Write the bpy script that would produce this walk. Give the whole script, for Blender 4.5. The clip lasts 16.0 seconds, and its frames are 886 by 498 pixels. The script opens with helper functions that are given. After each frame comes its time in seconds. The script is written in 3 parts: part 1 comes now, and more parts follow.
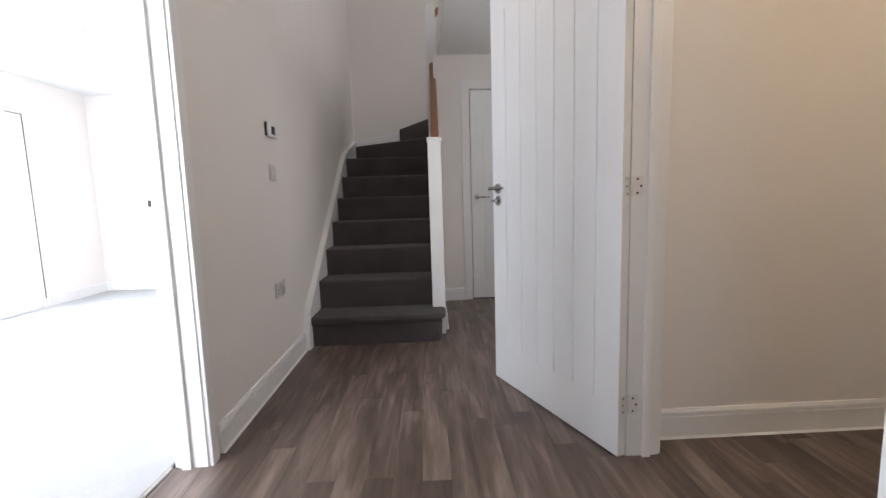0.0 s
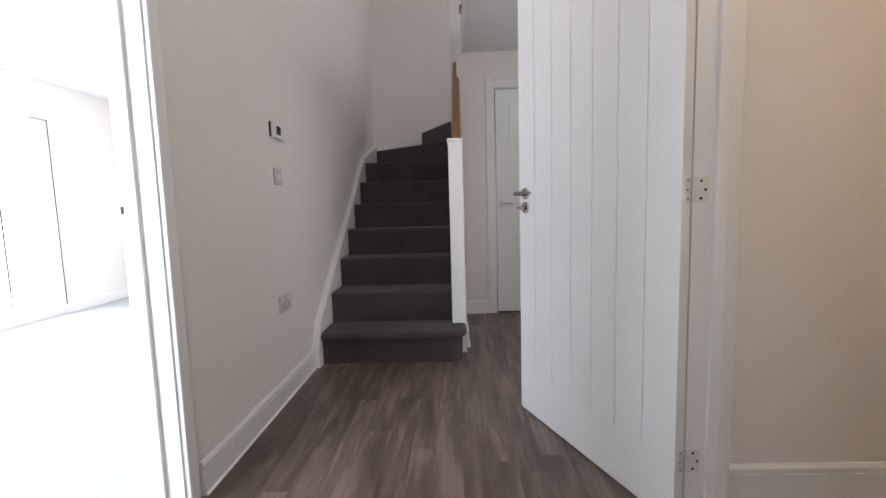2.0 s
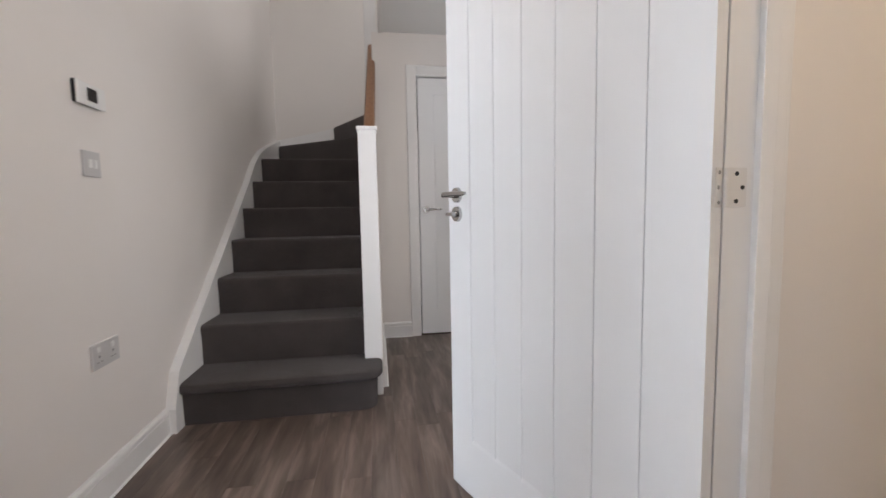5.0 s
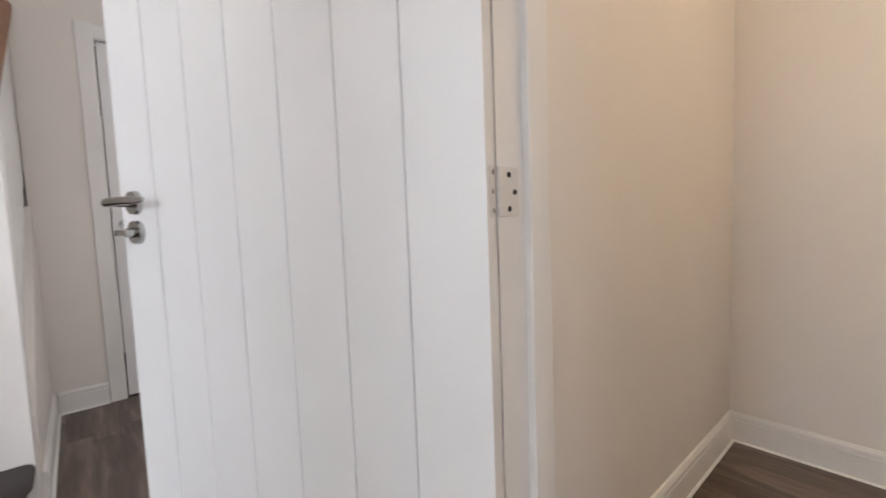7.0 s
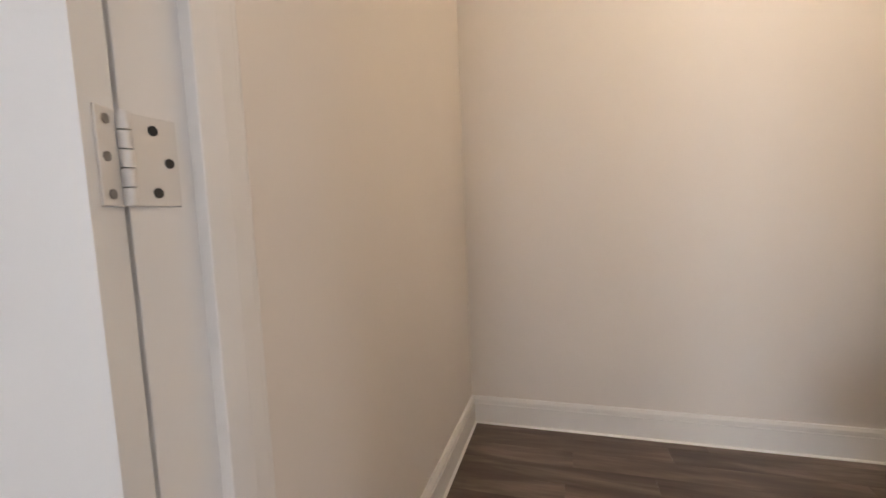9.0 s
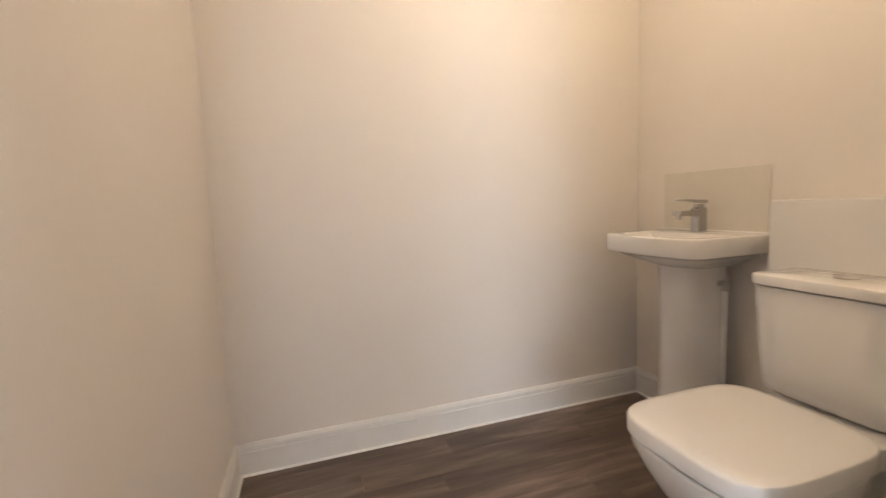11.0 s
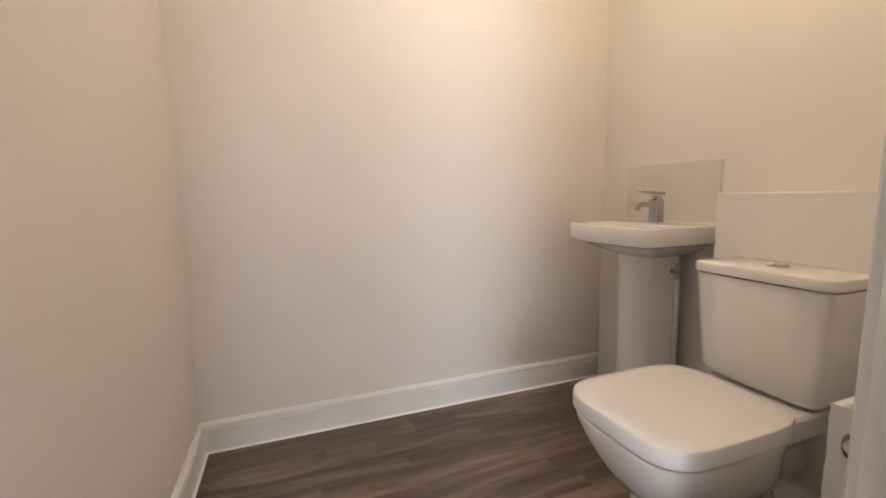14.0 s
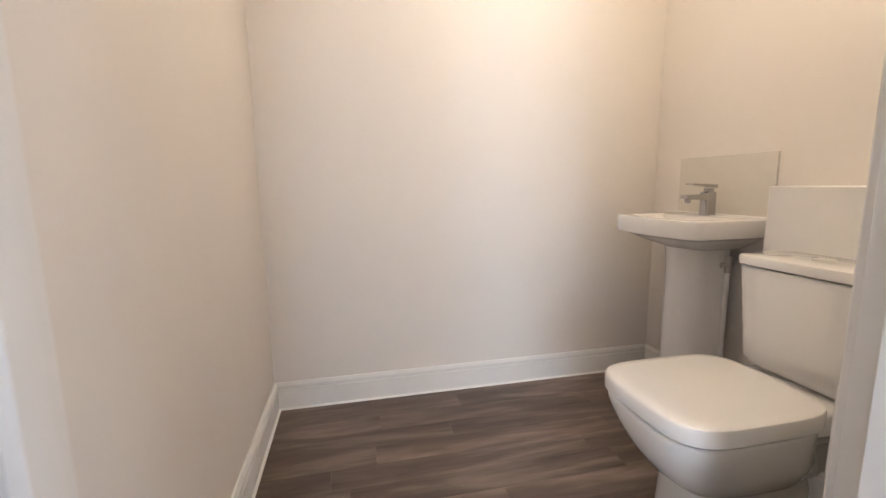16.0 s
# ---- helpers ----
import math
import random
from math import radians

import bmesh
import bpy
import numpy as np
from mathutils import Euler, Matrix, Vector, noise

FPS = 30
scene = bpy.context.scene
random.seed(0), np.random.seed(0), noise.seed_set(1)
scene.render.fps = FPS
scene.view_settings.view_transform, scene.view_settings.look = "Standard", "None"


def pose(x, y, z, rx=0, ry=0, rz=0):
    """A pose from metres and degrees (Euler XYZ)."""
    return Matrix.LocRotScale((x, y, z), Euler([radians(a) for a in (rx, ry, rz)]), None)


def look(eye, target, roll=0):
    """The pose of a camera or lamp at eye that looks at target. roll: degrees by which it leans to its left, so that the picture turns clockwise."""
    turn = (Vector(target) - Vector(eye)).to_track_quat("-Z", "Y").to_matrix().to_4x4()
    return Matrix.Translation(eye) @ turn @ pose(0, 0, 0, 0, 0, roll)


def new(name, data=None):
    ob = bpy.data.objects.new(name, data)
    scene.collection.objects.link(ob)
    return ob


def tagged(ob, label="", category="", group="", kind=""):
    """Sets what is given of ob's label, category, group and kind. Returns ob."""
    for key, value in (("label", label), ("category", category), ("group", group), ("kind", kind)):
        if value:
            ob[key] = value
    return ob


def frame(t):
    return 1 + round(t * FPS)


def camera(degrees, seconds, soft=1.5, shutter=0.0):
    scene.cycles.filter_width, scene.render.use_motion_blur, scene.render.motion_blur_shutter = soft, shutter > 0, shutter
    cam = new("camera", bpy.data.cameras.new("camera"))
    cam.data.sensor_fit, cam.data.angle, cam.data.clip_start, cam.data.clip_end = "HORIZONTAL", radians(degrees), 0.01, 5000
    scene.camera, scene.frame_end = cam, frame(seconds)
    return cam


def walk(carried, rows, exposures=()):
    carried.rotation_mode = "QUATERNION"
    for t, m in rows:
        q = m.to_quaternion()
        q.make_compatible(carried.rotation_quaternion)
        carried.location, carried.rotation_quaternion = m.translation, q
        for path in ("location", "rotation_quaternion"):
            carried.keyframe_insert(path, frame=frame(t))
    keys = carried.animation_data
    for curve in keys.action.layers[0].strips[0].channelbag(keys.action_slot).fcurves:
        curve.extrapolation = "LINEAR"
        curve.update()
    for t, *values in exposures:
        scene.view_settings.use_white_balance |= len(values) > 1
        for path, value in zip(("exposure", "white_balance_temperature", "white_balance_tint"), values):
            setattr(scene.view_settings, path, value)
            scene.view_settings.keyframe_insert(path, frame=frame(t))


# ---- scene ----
cam = camera(93.2, 16.0, shutter=0.5)
PATH = [
    (0, (-0.138, 0.234, 0.966), (-0.067, 2.219, 0.74), -1.7),
    (0.5, (-0.147, 0.279, 0.966), (-0.015, 2.263, 0.752), -1.5),
    (1, (-0.165, 0.328, 0.969), (-0.007, 2.31, 0.75), -1.7),
    (1.5, (-0.124, 0.425, 0.968), (-0.112, 2.414, 0.764), -2.5),
    (2, (-0.095, 0.483, 0.967), (-0.148, 2.473, 0.774), -1.6),
    (2.5, (-0.107, 0.571, 0.959), (-0.112, 2.562, 0.771), -1.3),
    (3, (-0.166, 0.67, 0.968), (-0.066, 2.66, 0.789), -1.0),
    (3.2, (-0.174, 0.715, 0.977), (-0.04, 2.704, 0.817), -0.6),
    (5.3, (-0.017, 1.072, 0.962), (0.378, 3.024, 0.788), -1.4),
    (5.5, (-0.015, 1.111, 0.966), (0.544, 3.024, 0.8), -1.9),
    (6, (-0.006, 1.198, 0.972), (0.938, 2.956, 0.833), -1.8),
    (6.5, (0.031, 1.249, 0.969), (1.23, 2.843, 0.828), -1.3),
    (7, (0.13, 1.289, 0.967), (1.445, 2.789, 0.816), -2.2),
    (7.5, (0.215, 1.303, 0.966), (1.626, 2.714, 0.815), -2.5),
    (8, (0.274, 1.337, 0.958), (1.859, 2.542, 0.773), -0.4),
    (8.2, (0.297, 1.368, 0.953), (2.006, 2.388, 0.756), -1.0),
    (10.3, (0.453, 1.358, 0.95), (2.445, 1.352, 0.773), -1.3),
    (10.5, (0.492, 1.429, 0.961), (2.468, 1.206, 0.753), -1.0),
    (11, (0.497, 1.482, 0.962), (2.389, 0.868, 0.753), -2.4),
    (11.5, (0.47, 1.507, 0.944), (2.258, 0.638, 0.728), -2.2),
    (12, (0.448, 1.518, 0.94), (2.169, 0.529, 0.688), -2.2),
    (12.5, (0.431, 1.52, 0.942), (2.113, 0.467, 0.693), -2.3),
    (13, (0.431, 1.513, 0.944), (2.131, 0.485, 0.712), -2.0),
    (13.5, (0.432, 1.478, 0.937), (2.227, 0.629, 0.696), -2.4),
    (14, (0.436, 1.435, 0.942), (2.298, 0.75, 0.687), -1.0),
    (14.5, (0.437, 1.366, 0.951), (2.363, 0.909, 0.663), -0.8),
    (15, (0.424, 1.351, 0.951), (2.37, 1.012, 0.636), -0.7),
    (15.5, (0.382, 1.39, 0.947), (2.308, 0.951, 0.631), -0.3),
    (16, (0.314, 1.439, 0.95), (2.244, 1.013, 0.649), -0.7),
]
walk(cam, [(t, look(eye, target, roll)) for t, eye, target, roll in PATH],
     exposures=[(0, -0.28, 6560, 11.3), (1.5, -0.28, 6560, 11.3), (3.0, -0.25, 6500, 11), (5.5, 0.08, 6620, 11), (6.5, 0.10, 6650, 11.3), (7.0, 0.02, 6770, 12), (7.5, -0.12, 6900, 13), (8.2, -0.16, 6950, 13),
                (10.5, 0.10, 7090, 13), (11.5, 0.17, 6940, 12), (12.0, 0.17, 6790, 12), (12.5, 0.17, 6620, 11), (14.0, 0.13, 6640, 12), (14.5, 0.10, 6640, 12), (15.0, 0.21, 6520, 11), (16.0, 0.36, 6320, 11)])

# ---- light and exposure ----
world = bpy.data.worlds.new("sky")
scene.world = world
world.use_nodes = True
wn = world.node_tree
sky = wn.nodes.new("ShaderNodeTexSky")
sky.sky_type = "NISHITA"
sky.sun_disc = False
sky.sun_elevation = radians(38)
sky.sun_rotation = radians(240)
wn.links.new(sky.outputs["Color"], wn.nodes["Background"].inputs["Color"])
wn.nodes["Background"].inputs["Strength"].default_value = 0.12


def area_lamp(name, eye, target, w, h, power, colour):
    d = bpy.data.lights.new(name, "AREA")
    d.shape, d.size, d.size_y, d.energy, d.color = "RECTANGLE", w, h, power, colour
    o = new(name, d)
    o.matrix_world = look(eye, target)
    return o


sun = bpy.data.lights.new("sun", "SUN")
sun.energy, sun.angle, sun.color = 2.0, radians(12), (1.0, 0.97, 0.93)
new("sun", sun).matrix_world = look((-20, -10, 18), (0, 0, 0))

area_lamp("patio_daylight", (-4.12, 3.65, 1.05), (0, 3.65, 0.95), 1.8, 1.85, 110, (0.76, 0.86, 1.0))
area_lamp("front_door_daylight", (-0.25, -0.72, 1.35), (-0.2, 3, 1.2), 0.38, 1.3, 9, (0.84, 0.89, 1.0))
area_lamp("landing_daylight", (0.1, 1.05, 3.95), (-0.4, 4.4, 2.4), 1.1, 1.0, 7, (0.98, 0.95, 0.94))
area_lamp("stair_window_daylight", (2.15, 3.9, 3.95), (-1.0, 4.2, 2.3), 1.2, 1.1, 29, (0.97, 0.95, 0.95))
# Two added lamps, unseen: they throw the daylight patch on the cloakroom wall.
area_lamp("lounge_added_daylight", (-4.06, 1.85, 1.30), (0, 1.3, 1.1), 0.84, 1.2, 36, (0.76, 0.86, 1.0))
area_lamp("lounge_added_strip", (-4.06, 2.44, 1.15), (0, 1.35, 0.95), 0.28, 1.5, 50, (0.76, 0.86, 1.0))
area_lamp("rear_hall_daylight", (1.14, 2.45, 1.4), (-1, 2.5, 1.0), 0.8, 1.1, 11, (0.96, 0.95, 0.96))
area_lamp("lounge_front_daylight", (-2.75, -0.68, 1.4), (-1.6, 3, 0.6), 1.4, 1.15, 170, (0.78, 0.87, 1.0))
hall_bulb = bpy.data.lights.new("hall_lamp", "POINT")
hall_bulb.energy, hall_bulb.color, hall_bulb.shadow_soft_size = 6.0, (1.0, 0.90, 0.82), 0.06
new("hall_lamp", hall_bulb).location = (-0.20, 1.75, 2.16)
bulb = bpy.data.lights.new("wc_lamp", "POINT")
bulb.energy, bulb.color, bulb.shadow_soft_size = 14.0, (1.0, 0.80, 0.56), 0.11
new("wc_lamp", bulb).location = (1.32, 0.70, 2.19)

# ---- materials ----


def material(name, rough=0.5, metal=0.0, base=(0.8, 0.8, 0.8)):
    m = bpy.data.materials.new(name)
    m.use_nodes = True
    b = m.node_tree.nodes["Principled BSDF"]
    b.inputs["Base Color"].default_value = (*base, 1)
    b.inputs["Roughness"].default_value = rough
    b.inputs["Metallic"].default_value = metal
    return m, m.node_tree, b


def node(nt, kind, **ins):
    n = nt.nodes.new(kind)
    for k, v in ins.items():
        n.inputs[k.replace("_", " ")].default_value = v
    return n


def ramp(nt, fac, stops):
    r = nt.nodes.new("ShaderNodeValToRGB")
    els = r.color_ramp.elements
    while len(els) < len(stops):
        els.new(0.5)
    for e, (p, c) in zip(els, stops):
        e.position, e.color = p, (*c, 1)
    nt.links.new(fac, r.inputs["Fac"])
    return r.outputs["Color"]


def bump(nt, b, height, strength, distance):
    n = nt.nodes.new("ShaderNodeBump")
    n.inputs["Strength"].default_value = strength
    n.inputs["Distance"].default_value = distance
    nt.links.new(height, n.inputs["Height"])
    nt.links.new(n.outputs["Normal"], b.inputs["Normal"])


def coords(nt, out="Object", scale=(1, 1, 1)):
    tc = nt.nodes.new("ShaderNodeTexCoord")
    mp = nt.nodes.new("ShaderNodeMapping")
    mp.inputs["Scale"].default_value = scale
    nt.links.new(tc.outputs[out], mp.inputs["Vector"])
    return mp.outputs["Vector"]


def noisy(nt, vec, scale, detail=3.0, rough=0.55, warp=0.0):
    n = node(nt, "ShaderNodeTexNoise", Scale=scale, Detail=detail, Roughness=rough, Distortion=warp)
    nt.links.new(vec, n.inputs["Vector"])
    return n.outputs["Fac"]


def paint(name, a, b_, rough, grain=0.0006, bumpy=0.35, blotch=1.3):
    """Painted surface: two close tones in large soft blotches, fine roller stipple."""
    m, nt, b = material(name, rough)
    v = coords(nt)
    nt.links.new(ramp(nt, noisy(nt, v, blotch, 4), [(0.3, a), (0.7, b_)]), b.inputs["Base Color"])
    bump(nt, b, noisy(nt, v, 260, 2), bumpy, grain)
    return m


WALL = paint("wall_paint", (0.757, 0.712, 0.673), (0.787, 0.743, 0.705), 0.62)
CEIL = paint("ceiling_paint", (0.78, 0.78, 0.77), (0.81, 0.81, 0.80), 0.8)
GLOSS = paint("white_satin_woodwork", (0.772, 0.757, 0.740), (0.802, 0.787, 0.770), 0.32, 0.0003, 0.25, 3.0)
DOORP = paint("white_primed_door", (0.76, 0.76, 0.76), (0.79, 0.79, 0.79), 0.42, 0.0003, 0.3, 2.0)
CERAMIC, nt, b = material("white_glazed_ceramic", 0.08, 0, (0.80, 0.785, 0.77))
b.inputs["Coat Weight"].default_value = 0.4
SEATP, nt, b = material("white_seat_plastic", 0.07, 0, (0.81, 0.795, 0.785))
PLASTIC, nt, b = material("white_moulded_plastic", 0.35, 0, (0.76, 0.75, 0.73))
CAULK, nt, b = material("white_sealant", 0.3, 0, (0.87, 0.865, 0.85))
GREYP, nt, b = material("pale_grey_plate_plastic", 0.4, 0, (0.55, 0.53, 0.52))
BLACK, nt, b = material("black_plastic", 0.25, 0, (0.012, 0.012, 0.012))
# Near-black colour as the shade of holes, slots and gaps; also screws, seals.
DARK, nt, b = material("dark_recess", 0.8, 0, (0.03, 0.028, 0.026))
CHROME, nt, b = material("polished_chrome", 0.06, 1, (0.47, 0.465, 0.46))
nt.links.new(ramp(nt, noisy(nt, coords(nt), 30, 3), [(0.3, (0.04,) * 3), (0.8, (0.11,) * 3)]), b.inputs["Roughness"])
STEEL, nt, b = material("brushed_steel", 0.34, 1, (0.46, 0.44, 0.42))
bump(nt, b, noisy(nt, coords(nt, "Object", (1, 1, 40)), 60, 2), 0.2, 0.0004)
# Darkened steel: shade of the latch recesses in colour; also hinge screws.
DARKSTEEL, nt, b = material("shaded_steel", 0.3, 1, (0.30, 0.29, 0.28))
HINGE, nt, b = material("satin_hinge_metal", 0.46, 0.25, (0.72, 0.70, 0.675))
GLASS, nt, b = material("window_glass", 0.02, 0, (1, 1, 1))
b.inputs["Transmission Weight"].default_value = 1.0
b.inputs["IOR"].default_value = 1.1
TILE, nt, b = material("pale_splashback_tile", 0.22, 0, (0.6, 0.56, 0.5))
v = coords(nt, "Object", (1, 1, 1.4))
nt.links.new(ramp(nt, noisy(nt, v, 9, 4), [(0.3, (0.655, 0.62, 0.56)), (0.75, (0.70, 0.66, 0.60))]), b.inputs["Base Color"])
bump(nt, b, noisy(nt, v, 22, 3), 0.25, 0.001)
OAK, nt, b = material("oiled_oak", 0.42)
v = coords(nt, "Object", (26, 2.0, 26))
nt.links.new(ramp(nt, noisy(nt, v, 2.2, 6, 0.6), [(0.25, (0.20, 0.085, 0.035)), (0.75, (0.34, 0.16, 0.07))]), b.inputs["Base Color"])
bump(nt, b, noisy(nt, v, 6, 3), 0.2, 0.0006)


def carpet(name, dark, light, size):
    """Twist-pile carpet: tufts at two scales with a fleck."""
    m, nt, b = material(name, 0.95)
    v = coords(nt)
    tuft = noisy(nt, v, size, 3, 0.7)
    wide = noisy(nt, v, 5, 3)
    mx = node(nt, "ShaderNodeMix", Factor=0.35)
    mx.data_type = "FLOAT"
    nt.links.new(tuft, mx.inputs[2])
    nt.links.new(wide, mx.inputs[3])
    nt.links.new(ramp(nt, mx.outputs[0], [(0.34, dark), (0.64, light)]), b.inputs["Base Color"])
    b.inputs["Sheen Weight"].default_value = 0.12
    bump(nt, b, tuft, 0.9, 0.006)
    return m


STAIR = carpet("taupe_twist_carpet", (0.036, 0.028, 0.026), (0.082, 0.067, 0.063), 330)
LOUNGE = carpet("pale_grey_carpet", (0.35, 0.345, 0.345), (0.46, 0.455, 0.45), 240)

# vinyl plank: each plank takes its own tone and grain offset
VINYL, nt, b = material("grey_oak_vinyl_plank", 0.36)
info = nt.nodes.new("ShaderNodeObjectInfo")
tc = nt.nodes.new("ShaderNodeTexCoord")
shift = nt.nodes.new("ShaderNodeVectorMath")
shift.operation = "SCALE"
shift.inputs[0].default_value = (7.3, 5.1, 3.7)
nt.links.new(info.outputs["Random"], shift.inputs["Scale"])
add = nt.nodes.new("ShaderNodeVectorMath")
add.operation = "ADD"
nt.links.new(tc.outputs["Object"], add.inputs[0])
nt.links.new(shift.outputs["Vector"], add.inputs[1])
mp = nt.nodes.new("ShaderNodeMapping")
mp.inputs["Scale"].default_value = (1, 0.10, 1)
nt.links.new(add.outputs["Vector"], mp.inputs["Vector"])
grain = noisy(nt, mp.outputs["Vector"], 30, 7, 0.62, 0.5)
mp2 = nt.nodes.new("ShaderNodeMapping")
mp2.inputs["Scale"].default_value = (1, 0.16, 1)
nt.links.new(add.outputs["Vector"], mp2.inputs["Vector"])
band = noisy(nt, mp2.outputs["Vector"], 9, 3, 0.5, 0.8)
mx = node(nt, "ShaderNodeMix", Factor=0.60)
nt.links.new(grain, mx.inputs[2])
nt.links.new(band, mx.inputs[3])
col = ramp(nt, mx.outputs[0], [(0.33, (0.062, 0.042, 0.033)), (0.50, (0.132, 0.094, 0.075)), (0.66, (0.262, 0.204, 0.170))])
tone = node(nt, "ShaderNodeMapRange")
tone.inputs["To Min"].default_value = 0.76
tone.inputs["To Max"].default_value = 1.20
nt.links.new(info.outputs["Random"], tone.inputs["Value"])
mul = nt.nodes.new("ShaderNodeVectorMath")
mul.operation = "SCALE"
nt.links.new(col, mul.inputs[0])
nt.links.new(tone.outputs["Result"], mul.inputs["Scale"])
nt.links.new(mul.outputs["Vector"], b.inputs["Base Color"])
nt.links.new(ramp(nt, grain, [(0.3, (0.40,) * 3), (0.7, (0.28,) * 3)]), b.inputs["Roughness"])
bump(nt, b, grain, 0.25, 0.0006)
GROUT, nt, b = material("plank_joint", 0.8, 0, (0.07, 0.053, 0.044))
PAVING = paint("concrete_paving", (0.42, 0.41, 0.39), (0.52, 0.51, 0.49), 0.9, 0.004, 0.6, 2.0)

# ---- mesh helpers ----


def mesh_of(bm, name, mat, smooth=False):
    bmesh.ops.recalc_face_normals(bm, faces=bm.faces)
    me = bpy.data.meshes.new(name)
    bm.to_mesh(me)
    bm.free()
    me.materials.append(mat)
    if smooth:
        me.polygons.foreach_set("use_smooth", [True] * len(me.polygons))
        me.set_sharp_from_angle(angle=radians(40))
    return me


def box(bm, x0, x1, y0, y1, z0, z1, bev=0.0, seg=2):
    vs = [bm.verts.new(p) for p in ((x0, y0, z0), (x1, y0, z0), (x1, y1, z0), (x0, y1, z0),
                                    (x0, y0, z1), (x1, y0, z1), (x1, y1, z1), (x0, y1, z1))]
    fs = [bm.faces.new([vs[i] for i in q]) for q in
          ((3, 2, 1, 0), (4, 5, 6, 7), (0, 1, 5, 4), (1, 2, 6, 5), (2, 3, 7, 6), (3, 0, 4, 7))]
    if bev:
        es = list({e for f in fs for e in f.edges})
        bmesh.ops.bevel(bm, geom=es, offset=bev, segments=seg, profile=0.6, affect="EDGES")
    return bm


def boxes(*bs, bev=0.0):
    bm = bmesh.new()
    for q in bs:
        box(bm, *q, bev=bev)
    return bm


def prism(bm, pts, axis, a, b_):
    """Extrudes a flat outline (two coordinates) along an axis from a to b_."""
    def put(p, h):
        return {"x": (h, p[0], p[1]), "y": (p[0], h, p[1]), "z": (p[0], p[1], h)}[axis]
    lo = [bm.verts.new(put(p, a)) for p in pts]
    hi = [bm.verts.new(put(p, b_)) for p in pts]
    bm.faces.new(lo)
    bm.faces.new(hi[::-1])
    n = len(pts)
    for i in range(n):
        bm.faces.new((lo[i], hi[i], hi[(i + 1) % n], lo[(i + 1) % n]))
    return bm


def loft(bm, rings, cap0=True, cap1=True):
    rows = [[bm.verts.new(p) for p in r] for r in rings]
    n = len(rows[0])
    for a, c in zip(rows, rows[1:]):
        for i in range(n):
            bm.faces.new((a[i], a[(i + 1) % n], c[(i + 1) % n], c[i]))
    if cap0:
        bm.faces.new(rows[0][::-1])
    if cap1:
        bm.faces.new(rows[-1])
    return bm


def oblong(x0, x1, y0, y1, z, p=4.0, n=40):
    """A superellipse ring: p 2 is an ellipse, larger p squarer."""
    out = []
    for i in range(n):
        a = 2 * math.pi * (i + 0.5) / n
        c, s = math.cos(a), math.sin(a)
        out.append(((x0 + x1) / 2 + (x1 - x0) / 2 * math.copysign(abs(c) ** (2 / p), c),
                    (y0 + y1) / 2 + (y1 - y0) / 2 * math.copysign(abs(s) ** (2 / p), s), z))
    return out


def rod(bm, p, q, r, r2=None, n=20):
    """A round bar between two points."""
    p, q = Vector(p), Vector(q)
    m = (q - p).to_track_quat("Z", "Y").to_matrix()
    r2 = r if r2 is None else r2
    rings = []
    for c, rr in ((p, r), (q, r2)):
        rings.append([c + m @ Vector((rr * math.cos(2 * math.pi * i / n), rr * math.sin(2 * math.pi * i / n), 0)) for i in range(n)])
    return loft(bm, rings)


def structure(name, bm, mat, label="", smooth=False):
    return tagged(new(name, mesh_of(bm, name, mat, smooth)), label, kind="structure")


def thing(name, label, category, m=None, group=""):
    o = new(name)
    o.empty_display_size = 0.1
    if m is not None:
        o.matrix_world = m
    return tagged(o, label, category, group)


def part(name, bm, mat, parent, label="", smooth=False):
    o = new(name, mesh_of(bm, name, mat, smooth))
    o.parent = parent
    return tagged(o, label)

# ---- the large structure ----
CEIL_Z = 2.31
HALL_X, DOOR_Y0, DOOR_Y1 = 0.573, 0.828, 1.675      # hall face of the cloakroom wall, its clear doorway
WC_X = 0.692
WC_S, WC_N, WC_E = -0.039, 1.789, 2.126               # cloakroom faces: south, north, east
BOX_Y = 0.117                                         # front of the boxing behind the cistern


def wall_outline(axis, a, b_, pts):
    return prism(bmesh.new(), pts, axis, a, b_)


structure("wall_west", wall_outline("x", -1.098, -0.99, [(-0.70, 0), (0.94, 0), (0.94, 2.03), (1.77, 2.03), (1.77, 0), (5.42, 0), (5.42, 4.9), (1.0, 4.9), (1.0, CEIL_Z), (-0.70, CEIL_Z)]), WALL,
          "off-white painted hall wall with a doorway to the lounge")
structure("wall_north", boxes((-4.19, 2.3, 5.42, 5.54, -0.1, 4.9)), WALL, "off-white painted wall behind the stairs and lounge")
structure("wall_hall_end", wall_outline("y", 4.275, 4.375, [(-0.035, 0), (0.262, 0), (0.262, 2.03), (1.10, 2.03), (1.10, 0), (1.25, 0), (1.25, CEIL_Z), (-0.035, CEIL_Z)]), WALL,
          "off-white painted wall at the end of the hall")
structure("wall_stair_return", boxes((-0.014, 0.10, 4.376, 4.598, 0, 2.25), (0.014, 0.10, 4.598, 4.72, 0, 2.25)), WALL, "off-white painted wall beside the winders")
structure("wall_hall_east", boxes((1.15, 1.25, 1.885, 2.05, 0, CEIL_Z), (1.15, 1.25, 2.05, 2.85, 0, 0.85), (1.15, 1.25, 2.05, 2.85, 1.95, CEIL_Z), (1.15, 1.25, 2.85, 4.275, 0, CEIL_Z)), WALL, "off-white painted hall side wall")
